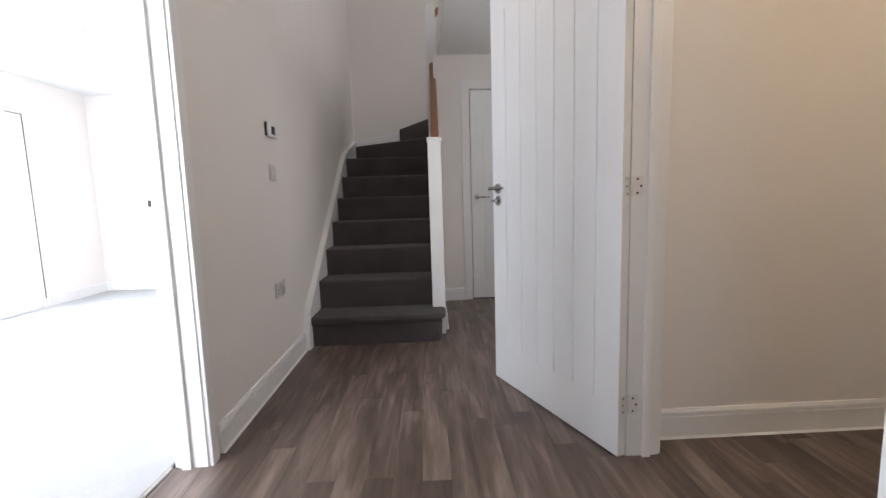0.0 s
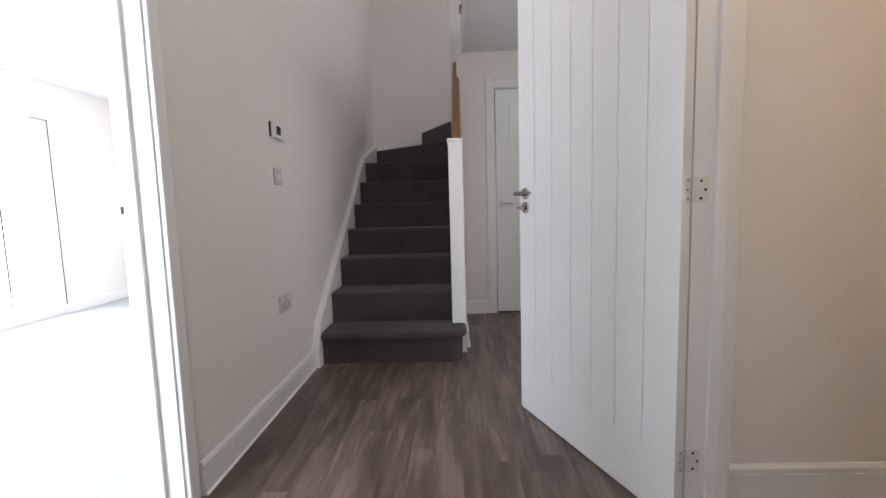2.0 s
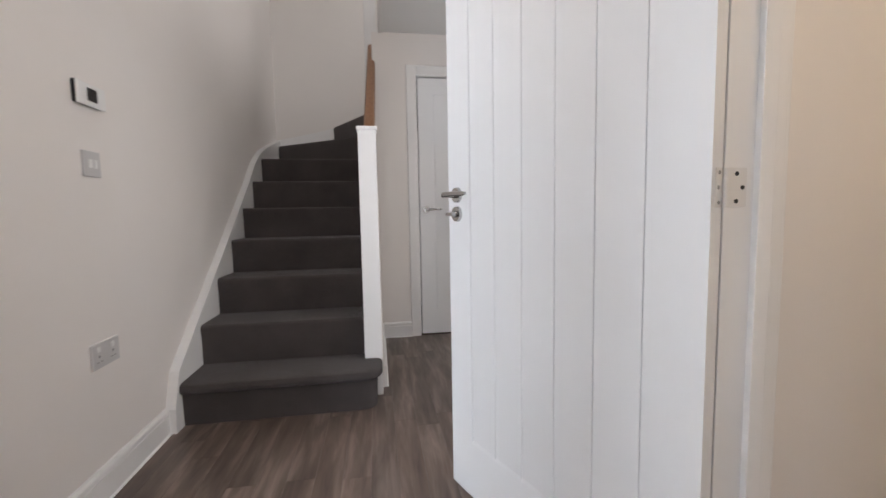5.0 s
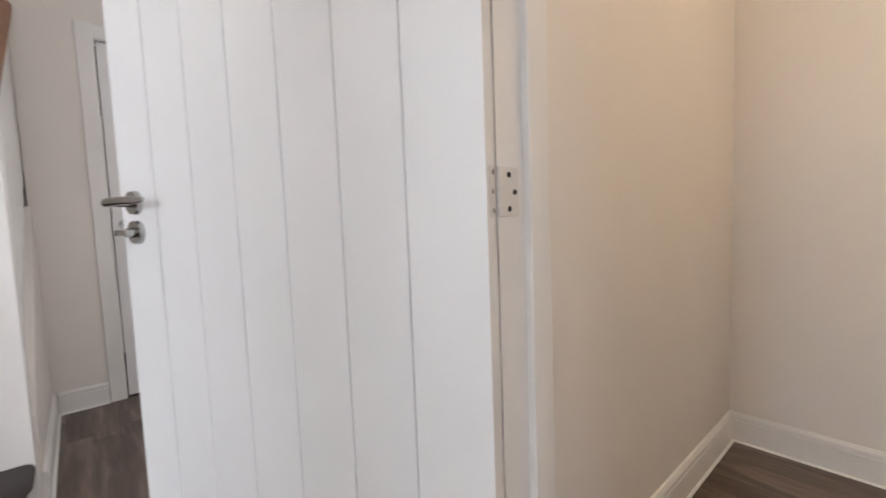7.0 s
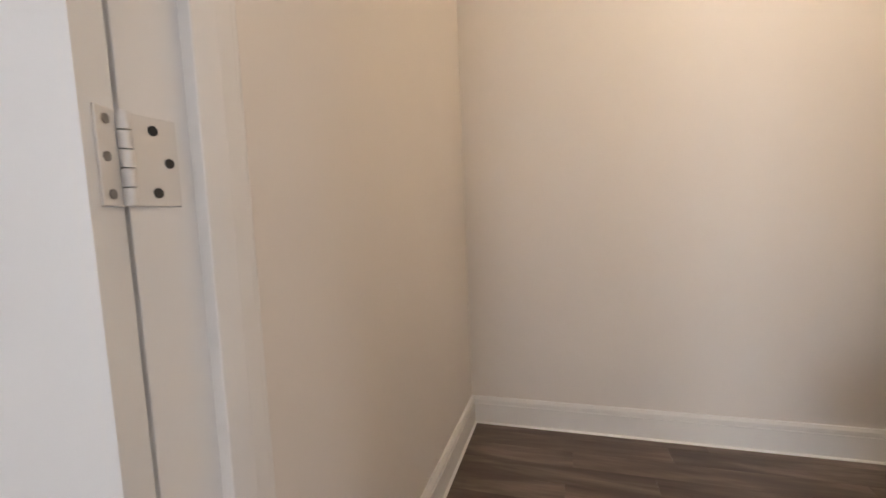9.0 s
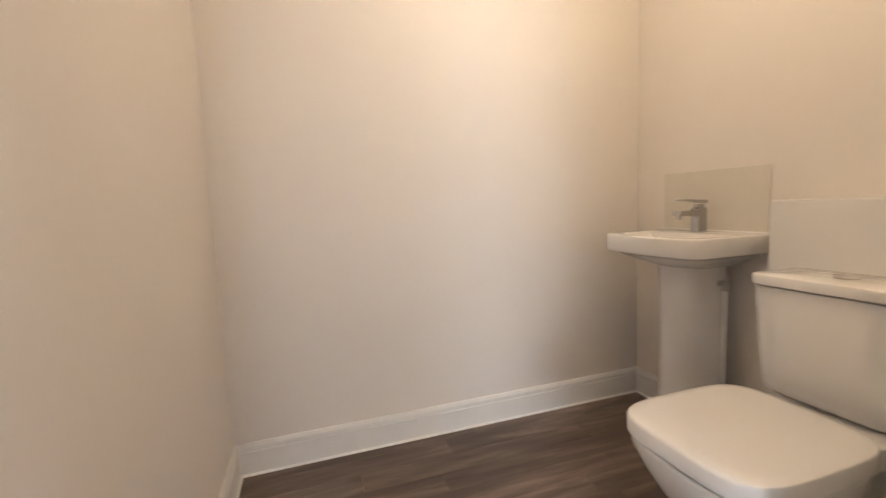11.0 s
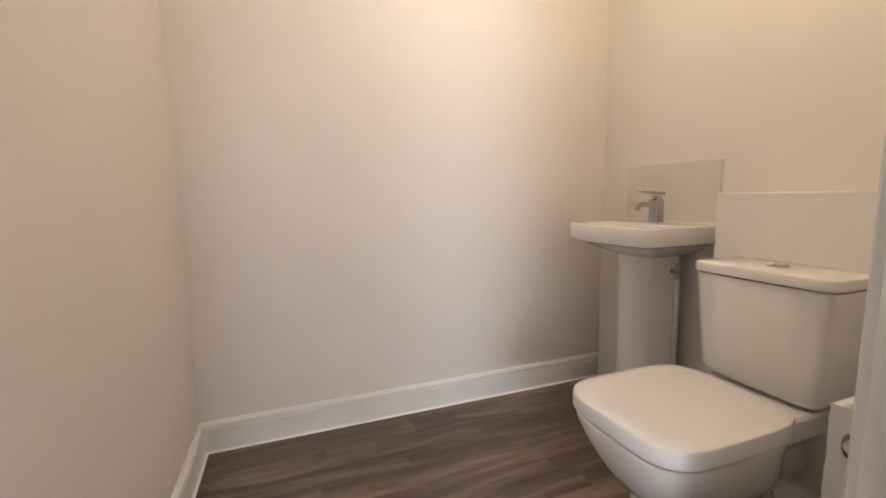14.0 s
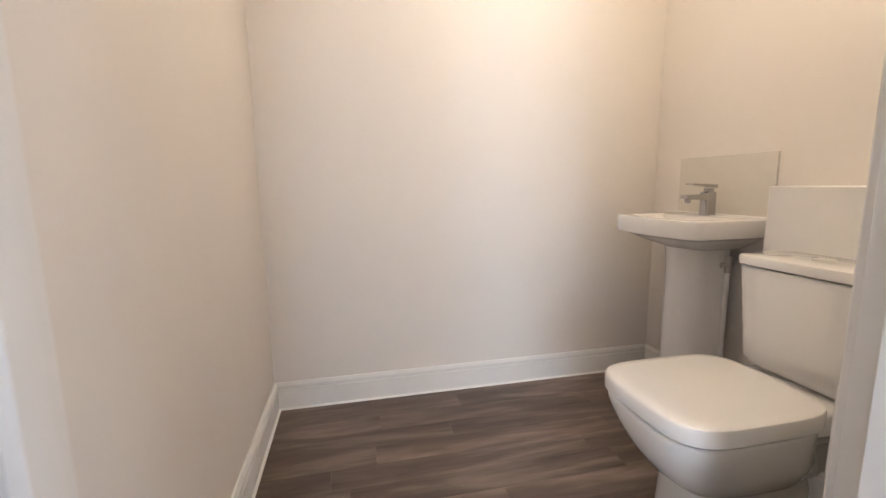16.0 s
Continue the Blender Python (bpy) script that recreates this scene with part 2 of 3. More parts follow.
structure("wall_cloakroom_west", wall_outline("x", HALL_X, WC_X, [(-0.70, 0), (DOOR_Y0 - 0.03, 0), (DOOR_Y0 - 0.03, 2.03), (DOOR_Y1 + 0.03, 2.03), (DOOR_Y1 + 0.03, 0),
                                                                  (1.885, 0), (1.885, CEIL_Z), (-0.70, CEIL_Z)]), WALL, "painted wall with the cloakroom doorway")
structure("wall_cloakroom_north", boxes((WC_X, 2.24, WC_N, 1.885, 0, CEIL_Z)), WALL, "plain off-white cloakroom wall")
structure("wall_cloakroom_east", boxes((WC_E, 2.24, -0.19, WC_N, 0, CEIL_Z)), WALL, "plain off-white cloakroom wall")
structure("wall_cloakroom_south", boxes((WC_X, WC_E, -0.19, WC_S, 0, CEIL_Z)), WALL, "off-white cloakroom wall behind the basin")
structure("wall_south", boxes((-4.19, -3.45, -0.82, -0.70, 0, CEIL_Z), (-3.45, -2.05, -0.82, -0.70, 0, 0.82), (-3.45, -2.05, -0.82, -0.70, 1.98, CEIL_Z), (-2.05, -0.60, -0.82, -0.70, 0, CEIL_Z), (-0.60, 0.10, -0.82, -0.70, 2.05, CEIL_Z), (-0.60, -0.5, -0.82, -0.70, 0, 2.05),
                              (0.0, 0.10, -0.82, -0.70, 0, 2.05), (-0.5, 0.0, -0.82, -0.70, 0, 0.65), (0.10, 0.69, -0.82, -0.70, 0, CEIL_Z)), WALL,
          "plain painted wall at the front of the house")
structure("wall_lounge_west", wall_outline("x", -4.19, -4.07, [(2.60, 0), (2.70, 0), (2.70, 1.98), (4.60, 1.98), (4.60, 0), (5.42, 0), (5.42, CEIL_Z), (2.60, CEIL_Z)]), WALL,
          "white lounge wall with glazed garden doors")
# Openings here are added only to hold the two unseen lounge lamps.
structure("wall_lounge_opening", boxes((-4.19, -4.07, -0.70, 1.42, 0, CEIL_Z), (-4.19, -4.07, 1.42, 2.28, 0, 0.68), (-4.19, -4.07, 1.42, 2.28, 1.98, CEIL_Z), (-4.19, -4.07, 2.28, 2.60, 0, 0.38), (-4.19, -4.07, 2.28, 2.60, 1.98, CEIL_Z)), WALL, "white lounge wall with an unseen opening added for two lamps")
structure("ceiling_hall", boxes((-0.99, HALL_X, -0.70, 2.80, CEIL_Z, 2.60), (0.037, HALL_X, 2.80, 4.375, CEIL_Z, 2.60),
                                (HALL_X, 1.25, 1.885, 4.375, CEIL_Z, 2.60)), CEIL, "plain white hall ceiling")
structure("ceiling_cloakroom", boxes((HALL_X, 2.24, -0.70, 1.885, CEIL_Z, 2.60)), CEIL, "plain white cloakroom ceiling")
structure("ceiling_lounge", boxes((-4.19, -1.098, -0.82, 5.42, CEIL_Z, 2.60)), CEIL, "plain white lounge ceiling")
structure("ceiling_landing", boxes((-1.11, 2.3, 0.9, 5.54, 4.9, 5.0)), CEIL, "plain white landing ceiling")
structure("wall_landing_south", boxes((-1.11, -0.45, 0.9, 1.0, 2.6, 4.9), (0.65, 2.3, 0.9, 1.0, 2.6, 4.9),
                                      (-0.45, 0.65, 0.9, 1.0, 2.6, 3.45), (-0.45, 0.65, 0.9, 1.0, 4.45, 4.9)), WALL, "plain landing wall")
structure("wall_landing_east", boxes((2.2, 2.3, 1.0, 3.3, 2.6, 4.9), (2.2, 2.3, 4.5, 5.42, 2.6, 4.9), (2.2, 2.3, 3.3, 4.5, 2.6, 3.4), (2.2, 2.3, 3.3, 4.5, 4.5, 4.9)), WALL, "plain landing wall")
structure("landing_edge_trim", boxes((0.020, 0.037, 2.80, 4.70, 2.30, 2.64), (-0.99, 0.020, 2.80, 2.818, 2.30, 2.64), bev=0.002), GLOSS,
          "white timber lining round the stairwell edge")
structure("ground", boxes((-400, 400, -400, 400, -0.35, -0.16)), PAVING, "pale grey paving outside")
structure("floor_lounge", boxes((-4.07, -1.133, -0.70, 5.42, -0.14, 0.006)), LOUNGE, "pale grey fitted lounge carpet")
structure("subfloor", boxes((-1.133, WC_E, -0.70, 5.42, -0.14, -0.004)), GROUT, "dark joints beneath the vinyl planks")

SKP = [(0.0, 0.0), (0.016, 0.0), (0.016, 0.088), (0.0125, 0.090), (0.0125, 0.0935), (0.016, 0.0955), (0.0155, 0.108), (0.008, 0.119), (0.0, 0.119)]


def skirting(name, p, q, inward):
    """A grooved skirting board along a wall from p to q; inward points into the room."""
    bm = bmesh.new()
    nx, ny = inward
    ends = []
    for c in (p, q):
        ends.append([bm.verts.new((c[0] + nx * d, c[1] + ny * d, h)) for d, h in SKP])
    n = len(SKP)
    for i in range(n):
        bm.faces.new((ends[0][i], ends[1][i], ends[1][(i + 1) % n], ends[0][(i + 1) % n]))
    bm.faces.new(ends[0][::-1])
    bm.faces.new(ends[1])
    board = structure(name, bm, GLOSS, "white painted skirting board with a grooved top")
    bm = bmesh.new()
    ends = [[bm.verts.new((c[0] + nx * d, c[1] + ny * d, h)) for d, h in ((0.016, 0.0003), (0.0245, 0.0003), (0.0225, 0.0035), (0.0162, 0.0065))] for c in (p, q)]
    for i in range(4):
        bm.faces.new((ends[0][i], ends[1][i], ends[1][(i + 1) % 4], ends[0][(i + 1) % 4]))
    bm.faces.new(ends[0][::-1])
    bm.faces.new(ends[1])
    part("sealant_bead", bm, CAULK, board, "thin white sealant line along the floor")
    return board


skirting("baseboard_hall_west", (-0.99, 1.825), (-0.99, 2.985), (1, 0))
skirting("baseboard_hall_south", (-0.99, -0.70), (-0.99, 0.885), (1, 0))
skirting("baseboard_hall_end", (0.0, 4.275), (0.212, 4.275), (0, -1))
skirting("baseboard_cloakroom_north", (WC_X, WC_N), (WC_E, WC_N), (0, -1))
skirting("baseboard_cloakroom_east", (WC_E, WC_S), (WC_E, WC_N), (-1, 0))
skirting("baseboard_cloakroom_south", (1.417, WC_S), (WC_E, WC_S), (0, 1))
skirting("baseboard_boxing", (WC_X, BOX_Y), (1.417, BOX_Y), (0, 1))
skirting("baseboard_cloakroom_west", (WC_X, BOX_Y), (WC_X, DOOR_Y0 - 0.064), (1, 0))
skirting("baseboard_hall_east", (HALL_X, -0.70), (HALL_X, DOOR_Y0 - 0.064), (-1, 0))
skirting("baseboard_lounge_north", (-4.07, 5.42), (-1.11, 5.42), (0, -1))
skirting("baseboard_lounge_west", (-4.07, 4.66), (-4.07, 5.42), (1, 0))
skirting("baseboard_spandrel", (-0.020, 3.32), (-0.020, 4.275), (1, 0))

structure("pipe_boxing", boxes((WC_X, 1.417, WC_S, BOX_Y, 0, 0.934), bev=0.004), GLOSS, "painted boxing behind the toilet cistern")


def door_lining(name, x0, x1, y0, y1, top, stop, side):
    """Lining, stops and architraves of a doorway in a wall that runs along y. stop: x range of the door stop; side: sides that get architraves."""
    lin = tagged(new(name), "white painted door lining with stops and architraves", "door frame", kind="structure")
    e = 0.001
    part("jamb", boxes((x0 - e, x1 + e, y0 - 0.03, y0, 0, top + 0.03), bev=0.0015), GLOSS, lin)
    part("jamb", boxes((x0 - e, x1 + e, y1, y1 + 0.03, 0, top + 0.03), bev=0.0015), GLOSS, lin)
    part("head", boxes((x0 - e, x1 + e, y0, y1, top, top + 0.03), bev=0.0015), GLOSS, lin)
    part("door_stop", boxes((stop[0], stop[1], y0 - e, y0 + 0.013, 0, top), bev=0.0015), GLOSS, lin)
    part("door_stop", boxes((stop[0], stop[1], y1 - 0.013, y1 + e, 0, top), bev=0.0015), GLOSS, lin)
    part("door_stop", boxes((stop[0], stop[1], y0 + 0.013, y1 - 0.013, top - 0.013, top + e), bev=0.0015), GLOSS, lin)
    prof = [(0.0, 0.0), (0.0, 0.0125), (0.0012, 0.015), (0.004, 0.016), (0.046, 0.016), (0.052, 0.0135), (0.057, 0.008), (0.057, 0.0)]
    for s in side:
        xf = x0 - 0.001 if s < 0 else x1 + 0.001
        for yy, o in ((y0 - 0.007, -1), (y1 + 0.007, 1)):
            part("architrave", prism(bmesh.new(), [(xf + s * h, yy + o * d) for d, h in prof], "z", 0, top + 0.065), GLOSS, lin)
        part("architrave", prism(bmesh.new(), [(xf + s * h, top + 0.007 + d) for d, h in prof], "y", y0 - 0.007, y1 + 0.007), GLOSS, lin)
    return lin


door_lining("door_lining_cloakroom", HALL_X, WC_X, DOOR_Y0, DOOR_Y1, 1.992, (0.630, 0.660), (-1, 1))
door_lining("door_lining_lounge", -1.098, -0.99, 0.97, 1.74, 1.992, (-1.080, -1.046), (-1, 1))

# threshold strip between vinyl and carpet
bm = bmesh.new()
prism(bm, [(-1.144, 0.004), (-1.120, -0.001), (-1.120, 0.003), (-1.124, 0.007), (-1.128, 0.005), (-1.134, 0.009), (-1.140, 0.010), (-1.144, 0.007)], "y", 0.97, 1.74)
structure("threshold_strip", bm, STEEL, "silver metal threshold strip")

# Added emissive panel: gives the overexposed garden view its brightness.
hz, nt, b = material("garden_glow", 1.0)
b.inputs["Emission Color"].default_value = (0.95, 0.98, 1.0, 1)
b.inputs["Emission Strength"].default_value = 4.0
structure("backdrop", boxes((-6.6, -6.5, -8, 12, -0.2, 6)), hz, "glowing panel standing in for the bright garden")

# ---- staircase ----
N_Y = [3.028, 3.297, 3.563, 3.829, 4.095, 4.361, 4.640]
RISE = 0.2045
XL, XR = -0.946, -0.118
stairs = thing("staircase", "enclosed staircase carpeted in taupe with white strings and winders", "staircase")


def tread_profile(y, z0, z1, back):
    """Riser and tread seen from the side: carpet rolled tightly over a rounded edge, slightly proud of the riser."""
    r = 0.017
    pts = [(y + 0.006, z0), (y + 0.006, z1 - 0.075), (y, z1 - 0.045), (y, z1 - r)]
    for k in range(1, 7):
        a = math.pi + math.pi / 2 * -k / 6
        pts.append((y + r + r * math.cos(a), z1 - r + r * math.sin(a)))
    return pts + [(back, z1), (back, z0)]


for i in range(1, 7):
    y, z1 = N_Y[i], RISE * (i + 1)
    back = (N_Y[i + 1] + 0.05) if i < 6 else 5.40
    bm = bmesh.new()
    prism(bm, tread_profile(y, z1 - RISE, z1, back), "x", XL, XR + 0.02)
    part("step", bm, STAIR, stairs, smooth=True)
# bottom step: rounded end wrapping round in front of the newel


def bull(y0, x1, inset, z):
    """Outline of the curtail step, its free end rounded."""
    y0, x1 = y0 + inset, x1 - inset
    r = 0.075
    pts = [(XL, 3.36), (XL, y0), (x1 - r, y0)]
    for k in range(1, 9):
        a = -math.pi / 2 + math.pi / 2 * k / 8
        pts.append((x1 - r + r * math.cos(a), y0 + r + r * math.sin(a)))
    pts += [(x1, 3.218), (x1 - 0.02, 3.219), (XR, 3.22), (XR, 3.36)]
    return [(p[0], p[1], z) for p in pts]


bm = bmesh.new()
loft(bm, [bull(N_Y[0], -0.028, 0.03, 0.0), bull(N_Y[0], -0.028, 0.026, 0.150), bull(N_Y[0], -0.028, 0.010, 0.158), bull(N_Y[0], -0.028, 0.001, 0.170),
          bull(N_Y[0], -0.028, 0.0, 0.185), bull(N_Y[0], -0.028, 0.006, 0.198), bull(N_Y[0], -0.028, 0.020, 0.2045)])
part("step", bm, STAIR, stairs, "rounded bottom step wrapped in carpet", smooth=True)


def winder(pts, z0, z1):
    """A winder tread: flat outline, rounded only by its thickness."""
    bm = bmesh.new()
    prism(bm, pts, "z", z0, z1)
    bmesh.ops.bevel(bm, geom=[e for e in bm.edges if abs(e.verts[0].co.z - z1) < 1e-5 and abs(e.verts[1].co.z - z1) < 1e-5],
                    offset=0.018, segments=3, profile=0.5, affect="EDGES")
    return part("winder_step", bm, STAIR, stairs, smooth=True)


winder([(-0.10, 4.70), (XL, 5.30), (XL, 5.40), (-0.10, 5.40)], 7 * RISE - 0.02, 8 * RISE)
winder([(-0.06, 4.72), (-0.435, 5.40), (0.30, 5.40), (0.02, 4.72)], 8 * RISE - 0.02, 9 * RISE)
winder([(0.0, 4.72), (0.10, 5.40), (0.75, 5.40), (0.75, 4.72)], 9 * RISE - 0.02, 10 * RISE)
winder([(0.26, 4.72), (0.26, 5.40), (1.2, 5.40), (1.2, 4.72)], 10 * RISE - 0.02, 11 * RISE)


def nose(y):
    return 2 * RISE + (y - N_Y[1]) * (N_Y[6] - N_Y[1]) ** -1 * 5 * RISE


out = [(2.985, 0.0), (2.985, 0.112), (3.045, nose(3.045) + 0.05)]
out += [(4.30, nose(4.30) + 0.052), (4.42, 1.333), (4.47, 1.372), (4.53, 1.412), (4.61, 1.456), (4.69, 1.493), (4.78, 1.526), (4.92, 1.570), (5.08, 1.616), (5.24, 1.660), (5.40, 1.706), (5.40, 0.0)]
bm = bmesh.new()
prism(bm, out, "x", -0.989, XL)
part("wall_string", bm, GLOSS, stairs, "white painted wall string")
bm = bmesh.new()
prism(bm, [(XL, 1.0), (XL, 1.708), (-0.70, 1.762), (-0.435, 1.825), (-0.25, 1.885), (0.02, 2.03), (0.3, 2.25), (0.3, 1.0)], "y", 5.398, 5.419)
part("wall_string", bm, GLOSS, stairs, "white painted wall string")
bm = bmesh.new()
prism(bm, [(3.30, 0.0), (3.30, nose(3.30) - 0.02), (4.60, nose(4.60) + 0.06), (4.72, nose(4.62) + 0.06), (4.72, 0.0)], "x", -0.097, -0.052)
part("outer_string", bm, GLOSS, stairs, "white painted outer string")
bm = bmesh.new()
prism(bm, [(3.314, 0.0), (3.314, nose(3.31) - 0.09), (4.274, nose(4.274) - 0.05), (4.274, 0.0)], "x", -0.051, -0.020)
part("spandrel_panel", bm, WALL, stairs, "off-white painted panel below the stairs")

newel = boxes((-0.118, -0.026, 3.221, 3.313, 0, 1.392), bev=0.003)
newel_post = part("newel_post", newel, GLOSS, stairs, "square white newel post")
bm = bmesh.new()
box(bm, -0.124, -0.020, 3.215, 3.319, 1.392, 1.412, 0.004, 2)
part("newel_cap", bm, GLOSS, newel_post, "flat white newel cap")
newel_up = part("newel_post", boxes((-0.092, 0.006, 4.60, 4.695, 1.2, 2.905), bev=0.003), GLOSS, stairs, "square white newel post")
bm = bmesh.new()
box(bm, -0.098, 0.012, 4.594, 4.701, 2.905, 2.927, 0.004, 2)
part("newel_cap", bm, GLOSS, newel_up, "flat white newel cap")

# oak handrail, moulded section swept up the pitch
RS = (2.285 - 1.345) / (4.60 - 3.313)
sec = [(-0.026, 0.0), (-0.030, 0.012), (-0.030, 0.040), (-0.022, 0.056), (0.0, 0.060), (0.022, 0.056), (0.030, 0.040), (0.030, 0.012), (0.026, 0.0)]
bm = bmesh.new()
loft(bm, [[(-0.062 + (y - 3.313) * 0.02 + a, y, 1.345 + (y - 3.313) * RS + h) for a, h in sec] for y in (3.313, 4.60)])
part("handrail", bm, OAK, stairs, "oak handrail", smooth=True)
bm = bmesh.new()
loft(bm, [[(x, 4.648 + a, 2.80 + (x - 0.006) * 0.85 + h) for a, h in sec] for x in (0.006, 1.0)])
part("handrail", bm, OAK, stairs, "oak handrail", smooth=True)
y = 3.40
while y < 4.58:
    zb = nose(y) - 0.02 + (0.08 / 1.3) * (y - 3.30)
    bm = boxes((-0.075, -0.041, y - 0.017, y + 0.017, zb - 0.02, 1.350 + (y - 3.313) * RS + 0.012), bev=0.002)
    part("spindle", bm, GLOSS, stairs)
    y += 0.112

# ---- doors ----
def leaf(w, h, t, boards):
    """Cottage-style leaf along +x from the hinge edge, grooved boards between plain rails on both faces."""
    bm = bmesh.new()
    cut, g, d = 0.19, 0.0024, 0.0018
    grooves = [0.122 + k * (w - 0.244) / boards for k in range(boards + 1)]
    xs = [0.0]
    for c in grooves:
        xs += [c - g, c - g * 0.6, c + g * 0.6, c + g]
    xs.append(w)
    lo = [0.0, cut, cut + 0.012, h - 0.13, h - 0.118, h]

    def deep(x, k):
        inside = 2 <= k <= 3
        if not inside:
            return 0.0
        if any(abs(x - c) < g * 0.8 for c in grooves):
            return d + 0.0032
        return d if grooves[0] - 1e-6 < x < grooves[-1] + 1e-6 else 0.0
    grids = []
    for face in (0, 1):
        grids.append([[bm.verts.new((x, (deep(x, k) if face == 0 else t - deep(x, k)), z)) for x in xs] for k, z in enumerate(lo)])
    for gr in grids:
        for k in range(len(lo) - 1):
            for i in range(len(xs) - 1):
                bm.faces.new((gr[k][i], gr[k][i + 1], gr[k + 1][i + 1], gr[k + 1][i]))
    a, c = grids
    for k in range(len(lo) - 1):
        for i in (0, len(xs) - 1):
            bm.faces.new((a[k][i], a[k + 1][i], c[k + 1][i], c[k][i]))
    for i in range(len(xs) - 1):
        for k in (0, len(lo) - 1):
            bm.faces.new((a[k][i], c[k][i], c[k][i + 1], a[k][i + 1]))
    return bm


def lever_set(parent, u, z, face, out, turn=True):
    """Lever on a round rose, with a thumb-turn rose below; out is +1 or -1 away from the face along y."""
    bm = bmesh.new()
    rod(bm, (u, face, z), (u, face + out * 0.009, z), 0.026, 0.024, 28)
    rod(bm, (u, face + out * 0.009, z), (u, face + out * 0.046, z), 0.010, 0.009)
    rose = part("handle", bm, CHROME, parent, "polished chrome lever handle on a round rose", smooth=True)
    bm = bmesh.new()
    rings = []
    for x, dz, r, o in ((u + 0.010, 0, 0.0095, 0.050), (u - 0.004, 0, 0.0100, 0.052), (u - 0.05, 0.001, 0.0085, 0.053), (u - 0.10, 0.0, 0.0075, 0.052), (u - 0.116, 0, 0.005, 0.050)):
        rings.append([(x, face + out * o + r * 0.8 * math.cos(2 * math.pi * k / 14), z + dz + r * math.sin(2 * math.pi * k / 14)) for k in range(14)])
    loft(bm, rings)
    part("lever", bm, CHROME, rose, smooth=True)
    if turn:
        bm = bmesh.new()
        zz = z - 0.062
        rod(bm, (u, face, zz), (u, face + out * 0.009, zz), 0.026, 0.024, 28)
        rod(bm, (u, face + out * 0.009, zz), (u, face + out * 0.022, zz), 0.011, 0.010)
        rt = part("thumb_turn", bm, CHROME, parent, "polished chrome thumb turn", smooth=True)
        bm = bmesh.new()
        box(bm, u - 0.020, u + 0.020, min(face + out * 0.020, face + out * 0.036), max(face + out * 0.020, face + out * 0.036), zz - 0.006, zz + 0.006, 0.003, 2)
        part("turn_grip", bm, CHROME, rt, smooth=True)


OPEN = 157.3
PIN = Vector((0.575, 1.675, 0))
# local x runs from the hinge to the latch edge, local y from the hall face to the cloakroom face
cloak_door = tagged(new("door_cloakroom"), "open white cottage-style door with vertical grooved boards", "door", kind="structure")
cloak_door.matrix_world = pose(PIN.x, PIN.y, 0, 0, 0, -90 - OPEN)
LEAF_W, LEAF_T = 0.838, 0.035
o = part("leaf", leaf(LEAF_W, 1.981, LEAF_T, 5), DOORP, cloak_door)
o.matrix_parent_inverse = Matrix.Identity(4)
o.location = (0.003, 0.006, 0.008)
lever_set(o, LEAF_W - 0.052, 1.014, LEAF_T, 1)
lever_set(o, LEAF_W - 0.052, 1.014, 0.0, -1, False)
bm = boxes((LEAF_W - 0.0005, LEAF_W + 0.0008, 0.007, 0.029, 0.92, 1.09))
part("latch_plate", bm, STEEL, o)


def hinge(z):
    """A butt hinge: knuckle on the pin, one flap on the leaf edge, one let into the lining."""
    bm = bmesh.new()
    h = 0.0345
    for k in range(5):
        rod(bm, (PIN.x - 0.004, PIN.y - 0.004, z - h + k * 0.0138 + 0.0006), (PIN.x - 0.004, PIN.y - 0.004, z - h + (k + 1) * 0.0138 - 0.0006), 0.0048, n=14)
    box(bm, PIN.x - 0.004, PIN.x + 0.040, PIN.y - 0.0028, PIN.y - 0.0004, z - h, z + h, 0.0008, 1)
    hg = part("hinge", bm, HINGE, cloak_door, "satin steel butt hinge", smooth=True)
    hg.matrix_parent_inverse = cloak_door.matrix_world.inverted()
    bm = bmesh.new()
    for dx, dz in ((0.019, 0.024), (0.031, 0.0), (0.019, -0.024)):
        rod(bm, (PIN.x + dx, PIN.y - 0.0036, z + dz), (PIN.x + dx, PIN.y - 0.0022, z + dz), 0.0040, n=12)
    sc = part("screws", bm, DARK, hg, "countersunk screw heads", smooth=True)
    m = cloak_door.matrix_world
    bm = bmesh.new()
    box(bm, 0.0012, 0.0030, 0.004, 0.030, z - h, z + h, 0.0006, 1)
    bmesh.ops.transform(bm, matrix=m, verts=bm.verts)
    fl = part("flap", bm, HINGE, hg)
    bm = bmesh.new()
    for dy, dz in ((0.020, 0.026), (0.022, 0.0), (0.020, -0.026)):
        rod(bm, (0.0002, dy, z + dz), (0.0016, dy, z + dz), 0.0036, n=12)
    bmesh.ops.transform(bm, matrix=m, verts=bm.verts)
    part("screws", bm, DARKSTEEL, hg, smooth=True)


for zz in (0.203, 0.999, 1.80):
    hinge(zz)

# keep plate on the latch jamb
keep = thing("strike_plate", "brushed steel strike plate screwed to the door jamb", "strike plate")
yk = DOOR_Y0
bm = bmesh.new()
xc, z0, z1, hw = 0.622, 0.936, 1.061, 0.0125
ring_ = []
for k in range(24):
    a = 2 * math.pi * k / 24
    ring_.append((xc + hw * math.cos(a), (z1 - hw if math.sin(a) > 0 else z0 + hw) + hw * math.sin(a)))
prism(bm, ring_, "y", yk + 0.0002, yk + 0.0018)
box(bm, xc - 0.016, xc - 0.006, yk + 0.0003, yk + 0.0017, z0 + 0.022, z1 - 0.022)
part("plate", bm, STEEL, keep)
bm = bmesh.new()
rings = []
for zq in (z0 + 0.022, z1 - 0.022):
    arc = []
